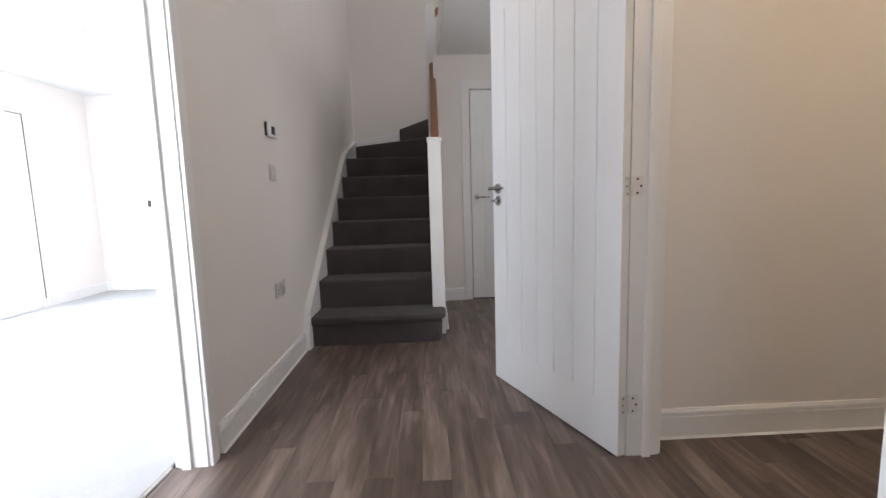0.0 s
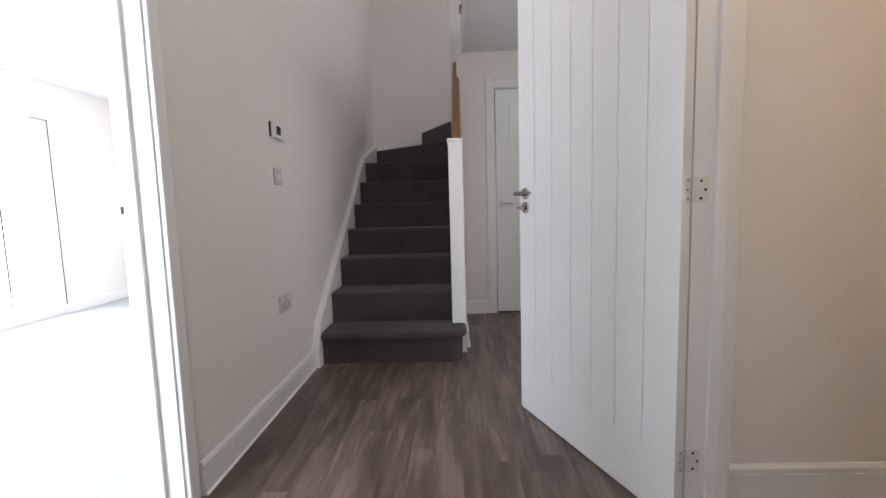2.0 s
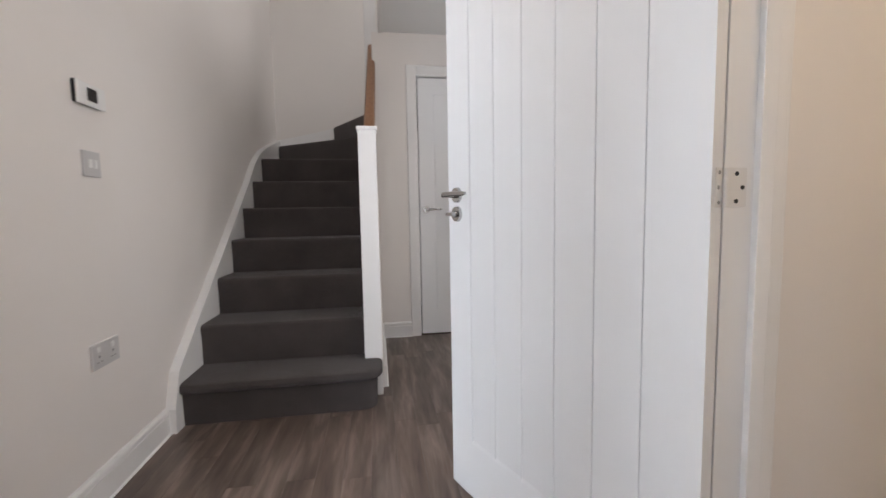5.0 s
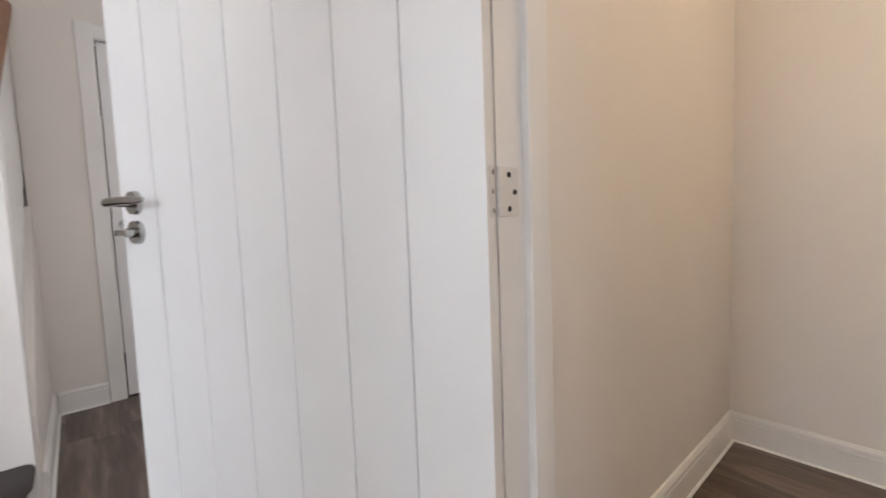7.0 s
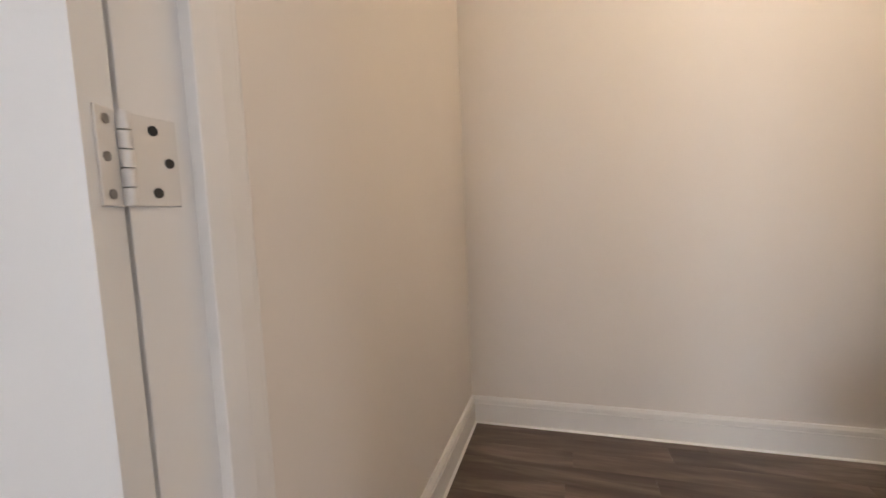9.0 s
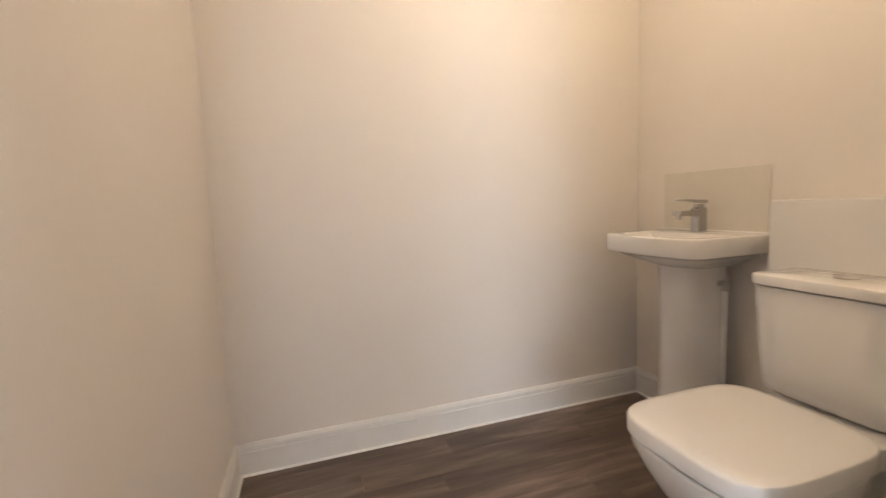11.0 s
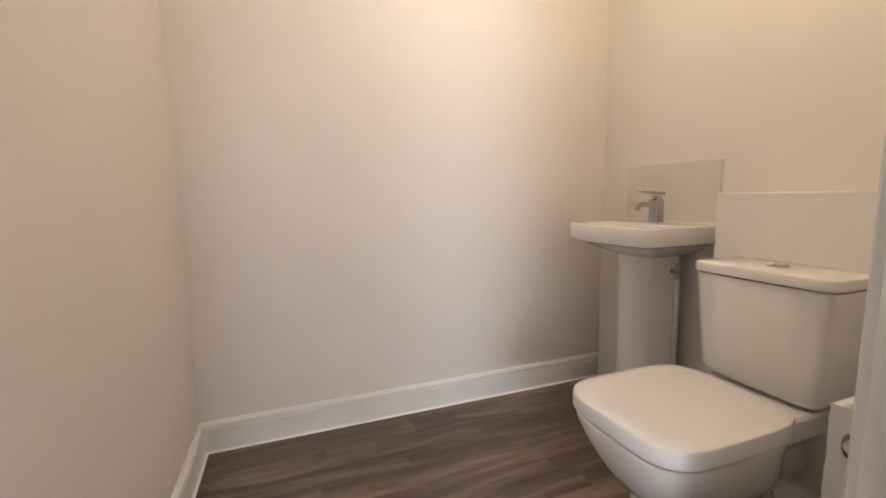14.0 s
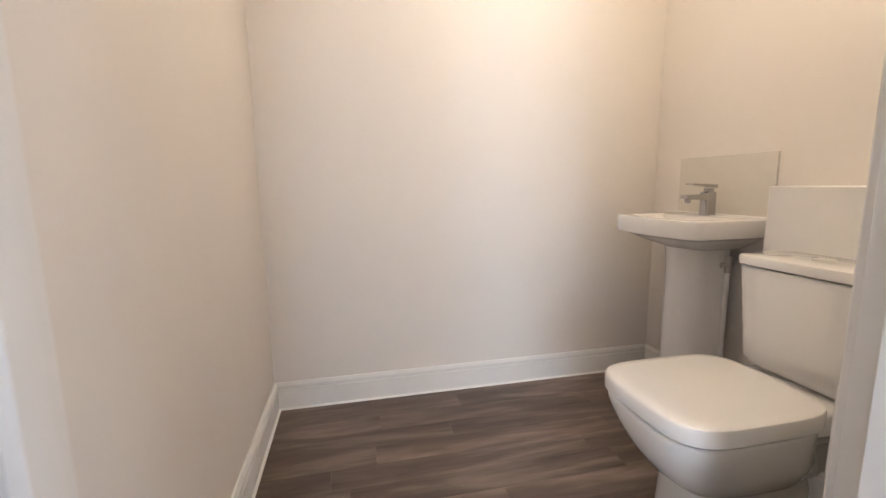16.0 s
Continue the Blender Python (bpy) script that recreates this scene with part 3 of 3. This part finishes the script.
    for k in range(7):
        a = math.radians(90 + 14 * k)
        arc.append((xc - 0.016 + 0.012 * math.cos(a), yk + 0.0017 - 0.012 + 0.012 * math.sin(a), zq))
    arc += [(p[0] + 0.001, p[1] - 0.0014, p[2]) for p in arc[::-1]]
    rings.append(arc)
loft(bm, rings)
part("lip", bm, CHROME, keep, "curved polished lip", smooth=True)
# No hole is cut: a darker patch on the plate gives each recess's shade.
for za, zb in ((z0 + 0.030, z0 + 0.056), (z1 - 0.058, z1 - 0.032)):
    bm = boxes((xc - 0.004, xc + 0.009, yk + 0.0019, yk + 0.0024, za, zb))
    part("recess_shade", bm, DARKSTEEL, keep, "dark patch in place of the shaded latch recess")
    bm = boxes((xc + 0.0092, xc + 0.0108, yk + 0.0019, yk + 0.003, za, zb))
    part("recess_edge", bm, CHROME, keep)
for zc in (z0 + 0.010, z1 - 0.010):
    bm = bmesh.new()
    rod(bm, (xc, yk + 0.0016, zc), (xc, yk + 0.0028, zc), 0.0046, 0.0042, 18)
    s = part("screw", bm, CHROME, keep, smooth=True)
    bm = boxes((xc - 0.0026, xc + 0.0026, yk + 0.0027, yk + 0.0031, zc - 0.0005, zc + 0.0005), (xc - 0.0005, xc + 0.0005, yk + 0.0027, yk + 0.0032, zc - 0.0026, zc + 0.0026))
    part("cross_slot", bm, DARK, s)

keep2 = thing("strike_plate", "small steel strike plate on the lounge door jamb", "strike plate")
part("plate", boxes((-1.1155, -1.088, 1.7383, 1.7398, 0.966, 1.010), bev=0.0005), HINGE, keep2)
# Dark patch on the plate's face, shade of an uncut recess.
part("recess_shade", boxes((-1.106, -1.094, 1.7376, 1.7382, 0.976, 1.000)), DARK, keep2)

# cupboard door at the hall's end, closed
cup = tagged(new("door_cupboard"), "closed white cottage-style door at the hall end", "door", kind="structure")
cup.matrix_world = pose(1.058, 4.328, 0, 0, 0, 180)
o = part("leaf", leaf(0.760, 1.979, 0.035, 4), DOORP, cup)
o.location = (0, 0.012, 0.011)
lever_set(o, 0.760 - 0.050, 0.985, 0.035, 1, False)
bm = boxes((0.262, 0.291, 4.272, 4.378, 0, 2.028), (1.062, 1.10, 4.272, 4.378, 0, 2.028), (0.291, 1.062, 4.272, 4.378, 1.998, 2.028), bev=0.002)
structure("door_lining_cupboard", bm, GLOSS, "white door lining")
prof = [(0.0, 0.0), (0.0, 0.008), (0.004, 0.010), (0.070, 0.010), (0.075, 0.005), (0.075, 0.0)]
bm = bmesh.new()
prism(bm, [(0.286 - d, 4.272 - h) for d, h in prof], "z", 0, 2.078)
prism(bm, [(1.067 + d, 4.272 - h) for d, h in prof], "z", 0, 2.078)
prism(bm, [(4.272 - h, 2.003 + d) for d, h in prof], "x", 0.286, 1.067)
structure("architrave", bm, GLOSS, "white moulded architrave")

# garden doors of the lounge
gd = tagged(new("window_garden_doors"), "white framed glazed garden doors in the lounge", "glazed door", kind="structure")
for a, c in ((2.70, 2.78), (3.61, 3.69), (4.52, 4.60)):
    part("stile", boxes((-4.17, -4.09, a, c, 0.0, 1.98), bev=0.004), GLOSS, gd)
for a, c in ((2.78, 3.61), (3.69, 4.52)):
    part("rail", boxes((-4.17, -4.09, a, c, 0.0, 0.14), bev=0.004), GLOSS, gd)
    part("rail", boxes((-4.17, -4.09, a, c, 1.90, 1.98), bev=0.004), GLOSS, gd)
    p = part("pane", boxes((-4.145, -4.139, a, c, 0.14, 1.90)), GLASS, gd)
    p.visible_shadow = False
for seal in (((-4.068, -4.064, 4.600, 4.608, 0.10, 1.935), (-4.068, -4.064, 4.44, 4.600, 1.928, 1.935)),
             ((-4.084, -4.078, 4.088, 4.098, 0.19, 1.95), (-4.084, -4.078, 3.70, 4.088, 0.19, 0.199)),
             ((-4.084, -4.078, 3.985, 3.994, 0.24, 1.30),)):
    part("seal", boxes(*seal), DARK, gd, "dark rubber seal")

# pendant in the lounge
pend = thing("ceiling_pendant", "small white ceiling pendant with a bare lampholder", "pendant light")
bm = bmesh.new()
rod(bm, (-2.66, 3.60, CEIL_Z - 0.022), (-2.66, 3.60, CEIL_Z), 0.032, 0.045, 24)
part("ceiling_rose", bm, GREYP, pend, smooth=True)
bm = bmesh.new()
rod(bm, (-2.66, 3.60, CEIL_Z - 0.19), (-2.66, 3.60, CEIL_Z - 0.02), 0.0042, n=8)
part("flex", bm, GREYP, pend, smooth=True)
bm = bmesh.new()
rod(bm, (-2.66, 3.60, CEIL_Z - 0.25), (-2.66, 3.60, CEIL_Z - 0.19), 0.021, 0.014, 18)
part("lampholder", bm, GREYP, pend, smooth=True)

# ---- hall fittings ----
th = thing("thermostat", "white wall thermostat with black sides and screen", "thermostat")
bm = bmesh.new()
box(bm, -0.990, -0.978, 2.566, 2.706, 1.345, 1.418, 0.003, 2)
part("body", bm, BLACK, th)
bm = bmesh.new()
box(bm, -0.979, -0.970, 2.568, 2.708, 1.343, 1.416, 0.003, 2)
part("front", bm, PLASTIC, th)
part("screen", boxes((-0.9702, -0.9692, 2.612, 2.662, 1.359, 1.402)), BLACK, th, "black display")

sw = thing("light_switch", "pale grey double light switch plate", "light switch")
part("plate", boxes((-0.990, -0.982, 2.585, 2.671, 1.108, 1.194), bev=0.002), GREYP, sw)
for yy in (2.610, 2.636):
    part("rocker", boxes((-0.983, -0.978, yy, yy + 0.012, 1.138, 1.166), bev=0.001), PLASTIC, sw)
so = thing("wall_socket", "pale grey double wall socket", "socket")
part("plate", boxes((-0.990, -0.981, 2.541, 2.687, 0.456, 0.542), bev=0.002), GREYP, so)
for yy in (2.562, 2.636):
    part("switch", boxes((-0.982, -0.978, yy + 0.008, yy + 0.020, 0.512, 0.530), bev=0.001), PLASTIC, so)
    # Pin holes are dark boxes on the face, their shade given by colour.
    part("pin_holes", boxes((-0.9812, -0.9806, yy + 0.012, yy + 0.017, 0.492, 0.502), (-0.9812, -0.9806, yy + 0.002, yy + 0.008, 0.476, 0.480),
                            (-0.9812, -0.9806, yy + 0.021, yy + 0.027, 0.476, 0.480)), DARK, so)

# ---- cloakroom fittings ----


def resize(top, about, factors, names=()):
    """Scales the finished meshes of a thing, or those of its parts that are named, about a point."""
    c = Vector(about)
    m = Matrix.Translation(c) @ Matrix.Diagonal((*factors, 1)) @ Matrix.Translation(-c)
    for o in top.children_recursive:
        if not names or o.name.split(".")[0] in names:
            o.data.transform(m)


wc = thing("toilet", "white close-coupled toilet with its lid closed", "toilet")
CX = 1.159
bm = bmesh.new()
rings = [oblong(CX - 0.107, CX + 0.107, 0.24, 0.632, 0.0, 3.2), oblong(CX - 0.105, CX + 0.105, 0.24, 0.629, 0.02, 3.2),
         oblong(CX - 0.103, CX + 0.103, 0.25, 0.620, 0.15, 3.2), oblong(CX - 0.104, CX + 0.104, 0.26, 0.623, 0.186, 3.0),
         oblong(CX - 0.113, CX + 0.113, 0.27, 0.640, 0.199, 2.8), oblong(CX - 0.136, CX + 0.137, 0.28, 0.672, 0.228, 2.7),
         oblong(CX - 0.157, CX + 0.159, 0.29, 0.703, 0.275, 2.9), oblong(CX - 0.167, CX + 0.170, 0.32, 0.726, 0.325, 3.4),
         oblong(CX - 0.176, CX + 0.179, 0.345, 0.737, 0.370, 4.2), oblong(CX - 0.176, CX + 0.179, 0.345, 0.737, 0.380, 4.2), oblong(CX - 0.172, CX + 0.175, 0.350, 0.733, 0.3845, 4.2)]
loft(bm, rings)
pan = part("pan", bm, CERAMIC, wc, smooth=True)
bm = bmesh.new()
loft(bm, [oblong(CX - 0.085, CX + 0.085, 0.120, 0.40, 0.28, 6), oblong(CX - 0.118, CX + 0.118, 0.122, 0.40, 0.328, 6), oblong(CX - 0.134, CX + 0.134, 0.122, 0.39, 0.342, 6),
          oblong(CX - 0.136, CX + 0.136, 0.122, 0.38, 0.378, 6), oblong(CX - 0.138, CX + 0.138, 0.122, 0.36, 0.396, 6), oblong(CX - 0.132, CX + 0.132, 0.126, 0.35, 0.403, 6)])
part("shelf", bm, CERAMIC, wc, smooth=True)
bm = bmesh.new()
rod(bm, (CX, 0.116, 0.185), (CX, 0.30, 0.185), 0.056, 0.050, 24)
rod(bm, (CX, 0.22, 0.185), (CX, 0.235, 0.185), 0.062, 0.062, 24)
part("pan_connector", bm, PLASTIC, wc, smooth=True)
bm = bmesh.new()
loft(bm, [oblong(CX - 0.145, CX + 0.149, 0.370, 0.700, 0.384, 4.4, 56), oblong(CX - 0.145, CX + 0.149, 0.370, 0.700, 0.388, 4.4, 56),
          oblong(CX - 0.145, CX + 0.149, 0.370, 0.700, 0.394, 4.4, 56), oblong(CX - 0.145, CX + 0.149, 0.370, 0.700, 0.396, 4.4, 56)])
part("seat", bm, SEATP, wc, smooth=True)
bm = bmesh.new()
loft(bm, [oblong(CX - 0.150, CX + 0.154, 0.365, 0.708, 0.394, 4.4, 56), oblong(CX - 0.179, CX + 0.183, 0.341, 0.738, 0.394, 4.4, 56), oblong(CX - 0.183, CX + 0.187, 0.338, 0.743, 0.397, 4.4, 56),
          oblong(CX - 0.183, CX + 0.187, 0.338, 0.743, 0.431, 4.4, 56), oblong(CX - 0.181, CX + 0.185, 0.340, 0.740, 0.437, 4.4, 56),
          oblong(CX - 0.175, CX + 0.179, 0.345, 0.733, 0.4402, 4.4, 56), oblong(CX - 0.155, CX + 0.159, 0.360, 0.710, 0.4415, 4.2, 56), oblong(CX - 0.05, CX + 0.05, 0.48, 0.58, 0.4425, 3.0, 56)])
part("seat_lid", bm, SEATP, wc, "closed white seat lid", smooth=True)
for dx in (-0.075, 0.075):
    bm = bmesh.new()
    rod(bm, (CX + dx - 0.02, 0.330, 0.418), (CX + dx + 0.02, 0.330, 0.418), 0.011, n=14)
    part("seat_hinge", bm, CHROME, wc, smooth=True)
bm = bmesh.new()
loft(bm, [oblong(CX - 0.118, CX + 0.118, 0.134, 0.254, 0.4065, 6), oblong(CX - 0.140, CX + 0.140, 0.125, 0.268, 0.411, 6), oblong(CX - 0.153, CX + 0.153, 0.121, 0.278, 0.422, 7), oblong(CX - 0.160, CX + 0.160, 0.119, 0.284, 0.440, 7),
          oblong(CX - 0.164, CX + 0.164, 0.118, 0.288, 0.50, 7), oblong(CX - 0.1755, CX + 0.1755, 0.118, 0.3045, 0.711, 7),
          oblong(CX - 0.173, CX + 0.173, 0.121, 0.302, 0.7145, 7)])
cist = part("cistern", bm, CERAMIC, wc, smooth=True)
bm = bmesh.new()
loft(bm, [oblong(CX - 0.150, CX + 0.150, 0.130, 0.280, 0.7132, 8), oblong(CX - 0.150, CX + 0.150, 0.130, 0.280, 0.7185, 8), oblong(CX - 0.176, CX + 0.176, 0.119, 0.305, 0.7185, 8), oblong(CX - 0.179, CX + 0.179, 0.117, 0.309, 0.7215, 8),
          oblong(CX - 0.180, CX + 0.180, 0.117, 0.310, 0.740, 8), oblong(CX - 0.177, CX + 0.177, 0.119, 0.307, 0.7465, 8),
          oblong(CX - 0.170, CX + 0.170, 0.124, 0.300, 0.7490, 8), oblong(CX - 0.06, CX + 0.06, 0.19, 0.24, 0.750, 4)])
cl = part("cistern_lid", bm, CERAMIC, cist, smooth=True)
bm = bmesh.new()
loft(bm, [oblong(CX - 0.025, CX + 0.025, 0.189, 0.239, 0.749, 2), oblong(CX - 0.025, CX + 0.025, 0.189, 0.239, 0.7525, 2), oblong(CX - 0.019, CX + 0.019, 0.195, 0.233, 0.7545, 2)])
part("flush_button", bm, STEEL, cist, "chrome push button", smooth=True)

resize(wc, (CX, 0.097, 0.0), (1.0, 1.05, 1.0))
resize(wc, (CX, 0.097, 0.0), (1.0, 1.0, 0.981), ("pan", "seat", "seat_lid", "seat_hinge"))
resize(wc, (CX, 0.097, 0.0), (1.0, 1.0, 0.987), ("shelf", "cistern", "cistern_lid", "flush_button"))

# basin on a pedestal
BX = 1.733
bs = thing("wash_basin", "small white pedestal basin with a chrome mixer tap", "basin")


def plan(w, y0, y1, z, c=0.05, n=6):
    """Basin outline: straight back, rounded front corners, slightly bowed front."""
    x0, x1 = BX - w / 2, BX + w / 2
    pts = [(x0, y0), (x1, y0)]
    for k in range(n + 1):
        a = math.pi / 2 * k / n
        pts.append((x1 - c + c * math.cos(a), y1 - 0.02 - c + c * math.sin(a)))
    for k in range(1, 6):
        f = k / 6
        pts.append((x1 - c + (x0 - x1 + 2 * c) * f, y1 - 0.02 + 0.02 * math.sin(math.pi * f)))
    for k in range(n + 1):
        a = math.pi / 2 + math.pi / 2 * k / n
        pts.append((x0 + c + c * math.cos(a), y1 - 0.02 - c + c * math.sin(a)))
    return [(p[0], p[1], z) for p in pts]


bm = bmesh.new()
loft(bm, [plan(0.215, -0.012, 0.185, 0.690), plan(0.235, -0.012, 0.205, 0.697), plan(0.30, -0.012, 0.245, 0.713), plan(0.37, -0.012, 0.280, 0.733), plan(0.395, -0.012, 0.292, 0.742),
          plan(0.432, -0.012, 0.309, 0.7455), plan(0.446, -0.012, 0.316, 0.749), plan(0.450, -0.012, 0.318, 0.755), plan(0.450, -0.012, 0.318, 0.803), plan(0.446, -0.012, 0.316, 0.811),
          plan(0.434, -0.010, 0.309, 0.815), plan(0.372, 0.085, 0.282, 0.814), plan(0.360, 0.095, 0.276, 0.808), plan(0.30, 0.115, 0.25, 0.735),
          plan(0.14, 0.14, 0.21, 0.700)])
part("bowl", bm, CERAMIC, bs, smooth=True)
bm = bmesh.new()
rings = []
for z, w, y1 in ((0, 0.104, 0.184), (0.03, 0.102, 0.181), (0.2, 0.100, 0.178), (0.5, 0.100, 0.178), (0.64, 0.103, 0.182), (0.70, 0.107, 0.188)):
    r = []
    for k in range(25):
        a = math.pi * k / 24
        r.append((BX + w * math.cos(a), 0.06 + (y1 - 0.06) * math.sin(a) ** 0.7, z))
    r += [(BX - w, 0.03, z), (BX - w + 0.012, 0.03, z)]
    r += [(BX + (w - 0.012) * math.cos(math.pi * k / 24), 0.058 + (y1 - 0.072) * math.sin(math.pi * k / 24) ** 0.7, z) for k in range(24, -1, -1)]
    r += [(BX + w - 0.012, 0.03, z), (BX + w, 0.03, z)]
    rings.append(r)
loft(bm, rings)
part("pedestal", bm, CERAMIC, bs, smooth=True)
bm = bmesh.new()
TY = 0.045
loft(bm, [oblong(BX - 0.022, BX + 0.022, TY - 0.024, TY + 0.024, 0.814, 5, 24), oblong(BX - 0.021, BX + 0.021, TY - 0.023, TY + 0.023, 0.83, 5, 24),
          oblong(BX - 0.020, BX + 0.020, TY - 0.022, TY + 0.024, 0.905, 5, 24), oblong(BX - 0.017, BX + 0.017, TY - 0.019, TY + 0.020, 0.909, 5, 24)])
tap = part("mixer_tap", bm, CHROME, bs, "polished chrome mono mixer tap", smooth=True)
bm = bmesh.new()
loft(bm, [[(BX + a * 0.019, y, z + h) for a, h in ((-1, -t), (1, -t), (1, t), (-1, t))] for y, z, t in ((TY + 0.018, 0.888, 0.013), (TY + 0.06, 0.889, 0.010), (TY + 0.100, 0.889, 0.009), (TY + 0.106, 0.888, 0.006))])
rod(bm, (BX, TY + 0.090, 0.866), (BX, TY + 0.090, 0.884), 0.010, 0.012, 16)
part("spout", bm, CHROME, tap)
bm = bmesh.new()
rod(bm, (BX, TY, 0.908), (BX, TY, 0.922), 0.017, 0.018, 20)
loft(bm, [[(BX + a * 0.018, y, z + h) for a, h in ((-1, -t), (1, -t), (1, t), (-1, t))] for y, z, t in ((TY - 0.022, 0.930, 0.007), (TY + 0.02, 0.933, 0.006), (TY + 0.088, 0.940, 0.0025))])
part("lever", bm, CHROME, tap)
bm = bmesh.new()
rod(bm, (BX, 0.17, 0.700), (BX, 0.17, 0.704), 0.02, 0.016, 20)
part("waste", bm, CHROME, bs, "chrome waste", smooth=True)
bm = bmesh.new()
rod(bm, (BX - 0.108, 0.035, 0.0), (BX - 0.108, 0.035, 0.60), 0.0085, n=14)
part("supply_pipe", bm, PLASTIC, bs, "white painted supply pipe", smooth=True)
bm = bmesh.new()
rod(bm, (BX - 0.108, 0.035, 0.60), (BX - 0.108, 0.035, 0.665), 0.012, n=12)
rod(bm, (BX - 0.108, 0.02, 0.632), (BX - 0.108, 0.066, 0.632), 0.010, n=12)
part("isolating_valve", bm, STEEL, bs, "metal isolating valve", smooth=True)

resize(bs, (BX, 0.169, 0.0), (0.99, 1.083, 1.003))

splash = thing("splashback", "pale beige splashback tile above the basin", "tile")
part("tile", boxes((1.518, 1.962, WC_S, WC_S + 0.009, 0.820, 1.054), bev=0.0015), TILE, splash)
bm = bmesh.new()
rod(bm, (1.520, WC_S + 0.0095, 0.8185), (1.960, WC_S + 0.0095, 0.8185), 0.0032, n=10)
part("sealant_bead", bm, PLASTIC, splash, "thin white sealant bead", smooth=True)

rad = thing("radiator", "white panel radiator with a slotted top grille", "radiator")
RX0, RX1, RY0, RY1, RZ0, RZ1 = 0.703, 0.789, 0.16, 0.695, 0.15, 0.627
bm = boxes((RX1 - 0.012, RX1, RY0, RY1, RZ0, RZ1 - 0.006), (RX0, RX0 + 0.012, RY0, RY1, RZ0, RZ1 - 0.006), bev=0.004)
part("panel", bm, PLASTIC, rad)
bm = bmesh.new()
box(bm, RX0, RX0 + 0.014, RY0, RY1, RZ1 - 0.006, RZ1, 0.0015, 1)
box(bm, RX1 - 0.014, RX1, RY0, RY1, RZ1 - 0.006, RZ1, 0.0015, 1)
k = RY0
while k < RY1 - 0.006:
    box(bm, RX0 + 0.014, RX1 - 0.014, k, k + 0.006, RZ1 - 0.005, RZ1 - 0.001)
    k += 0.0145
part("top_grille", bm, PLASTIC, rad)
for y0, y1 in ((RY0 - 0.001, RY0 + 0.001), (RY1 - 0.001, RY1 + 0.001)):
    bm = bmesh.new()
    outer, inner = [], []
    zc = RZ1 - 0.055
    nn = 24
    for k in range(nn):
        a = 2 * math.pi * k / nn
        cx_, cz_ = (RX0 + RX1) / 2 + 0.012, zc
        inner.append((cx_ + 0.014 * math.copysign(abs(math.cos(a)) ** 0.8, math.cos(a)), cz_ + 0.020 * math.copysign(abs(math.sin(a)) ** 0.8, math.sin(a))))
        c, s = math.cos(a), math.sin(a)
        q = max(abs(c), abs(s))
        outer.append(((RX0 + RX1) / 2 + (RX1 - RX0) / 2 * c / q, (cz_ + 0.055 * s / q)))
    f = [[bm.verts.new((p[0], yv, p[1])) for p in rg] for rg in (outer, inner) for yv in (y0, y1)]
    for i in range(nn):
        j = (i + 1) % nn
        bm.faces.new((f[0][i], f[0][j], f[2][j], f[2][i]))
        bm.faces.new((f[1][i], f[3][i], f[3][j], f[1][j]))
        bm.faces.new((f[2][i], f[2][j], f[3][j], f[3][i]))
        bm.faces.new((f[0][i], f[1][i], f[1][j], f[0][j]))
    box(bm, RX0, RX1, y0, y1, RZ0, zc - 0.0551)
    part("end_panel", bm, PLASTIC, rad)
bm = bmesh.new()
rod(bm, ((RX0 + RX1) / 2 + 0.013, RY1 - 0.03, RZ1 - 0.055), ((RX0 + RX1) / 2 + 0.013, RY1 + 0.004, RZ1 - 0.055), 0.0115, 0.0105, 16)
part("bleed_plug", bm, PLASTIC, rad, smooth=True)
# Near-black filler: the shade inside the radiator, put in as colour.
part("gap_shade", boxes((RX0 + 0.016, RX1 - 0.016, RY0 + 0.02, RY1 - 0.045, RZ0 + 0.03, RZ1 - 0.03)), DARK, rad, "dark block giving the shade between the panels")
for yb in (RY0 + 0.1, RY1 - 0.1):
    part("bracket", boxes((0.690, RX0, yb - 0.015, yb + 0.015, RZ0 + 0.05, RZ1 - 0.08)), PLASTIC, rad)

# ---- floor planks ----
PW, PL = 0.102, 0.92
KNOWN = {-5: 1.84, -4: 2.124, -3: 1.62, -2: 2.235, -1: 1.62, 0: 2.095, 1: 1.595, 2: 2.28}
floor = structure("floor", boxes((-1.13, WC_E, -0.70, 5.42, -0.0035, -0.003)), GROUT, "grey-brown wood-effect vinyl plank floor")
rng = random.Random(4)
meshes = {}
for c in range(-10, 24):
    x0 = -0.184 + (c - 1) * PW
    x1 = x0 + PW
    x0c, x1c = max(x0, -1.118), min(x1, WC_E)
    if x1c - x0c < 0.01:
        continue
    y = KNOWN.get(c, rng.random() * PL) % PL - 2 * PL
    while y < 5.42:
        mid = (x0c + x1c) / 2
        top = 4.275 if mid > -0.06 else 3.20
        if mid > 1.15:
            top = WC_N
        if mid < -0.99:
            lo_, top = 0.97, 1.74
        else:
            lo_ = -0.70
        if mid > 0.69:
            lo_ = WC_S
        a, e = max(y, lo_), min(y + PL, top)
        if e - a > 0.02:
            key = (round(x1c - x0c, 4), round(e - a, 4))
            if key not in meshes:
                g = 0.00015
                w, l = key[0] / 2 - g, key[1] / 2 - g
                bm = bmesh.new()
                box(bm, -w, w, -l, l, -0.003, 0.0)
                bmesh.ops.bevel(bm, geom=[ed for ed in bm.edges if ed.verts[0].co.z > -0.001 and ed.verts[1].co.z > -0.001], offset=0.0004, segments=1, affect="EDGES")
                meshes[key] = mesh_of(bm, "plank", VINYL)
            pl = new("plank", meshes[key])
            pl.parent = floor
            pl.location = (mid, (a + e) / 2, 0.0)
        y += PL
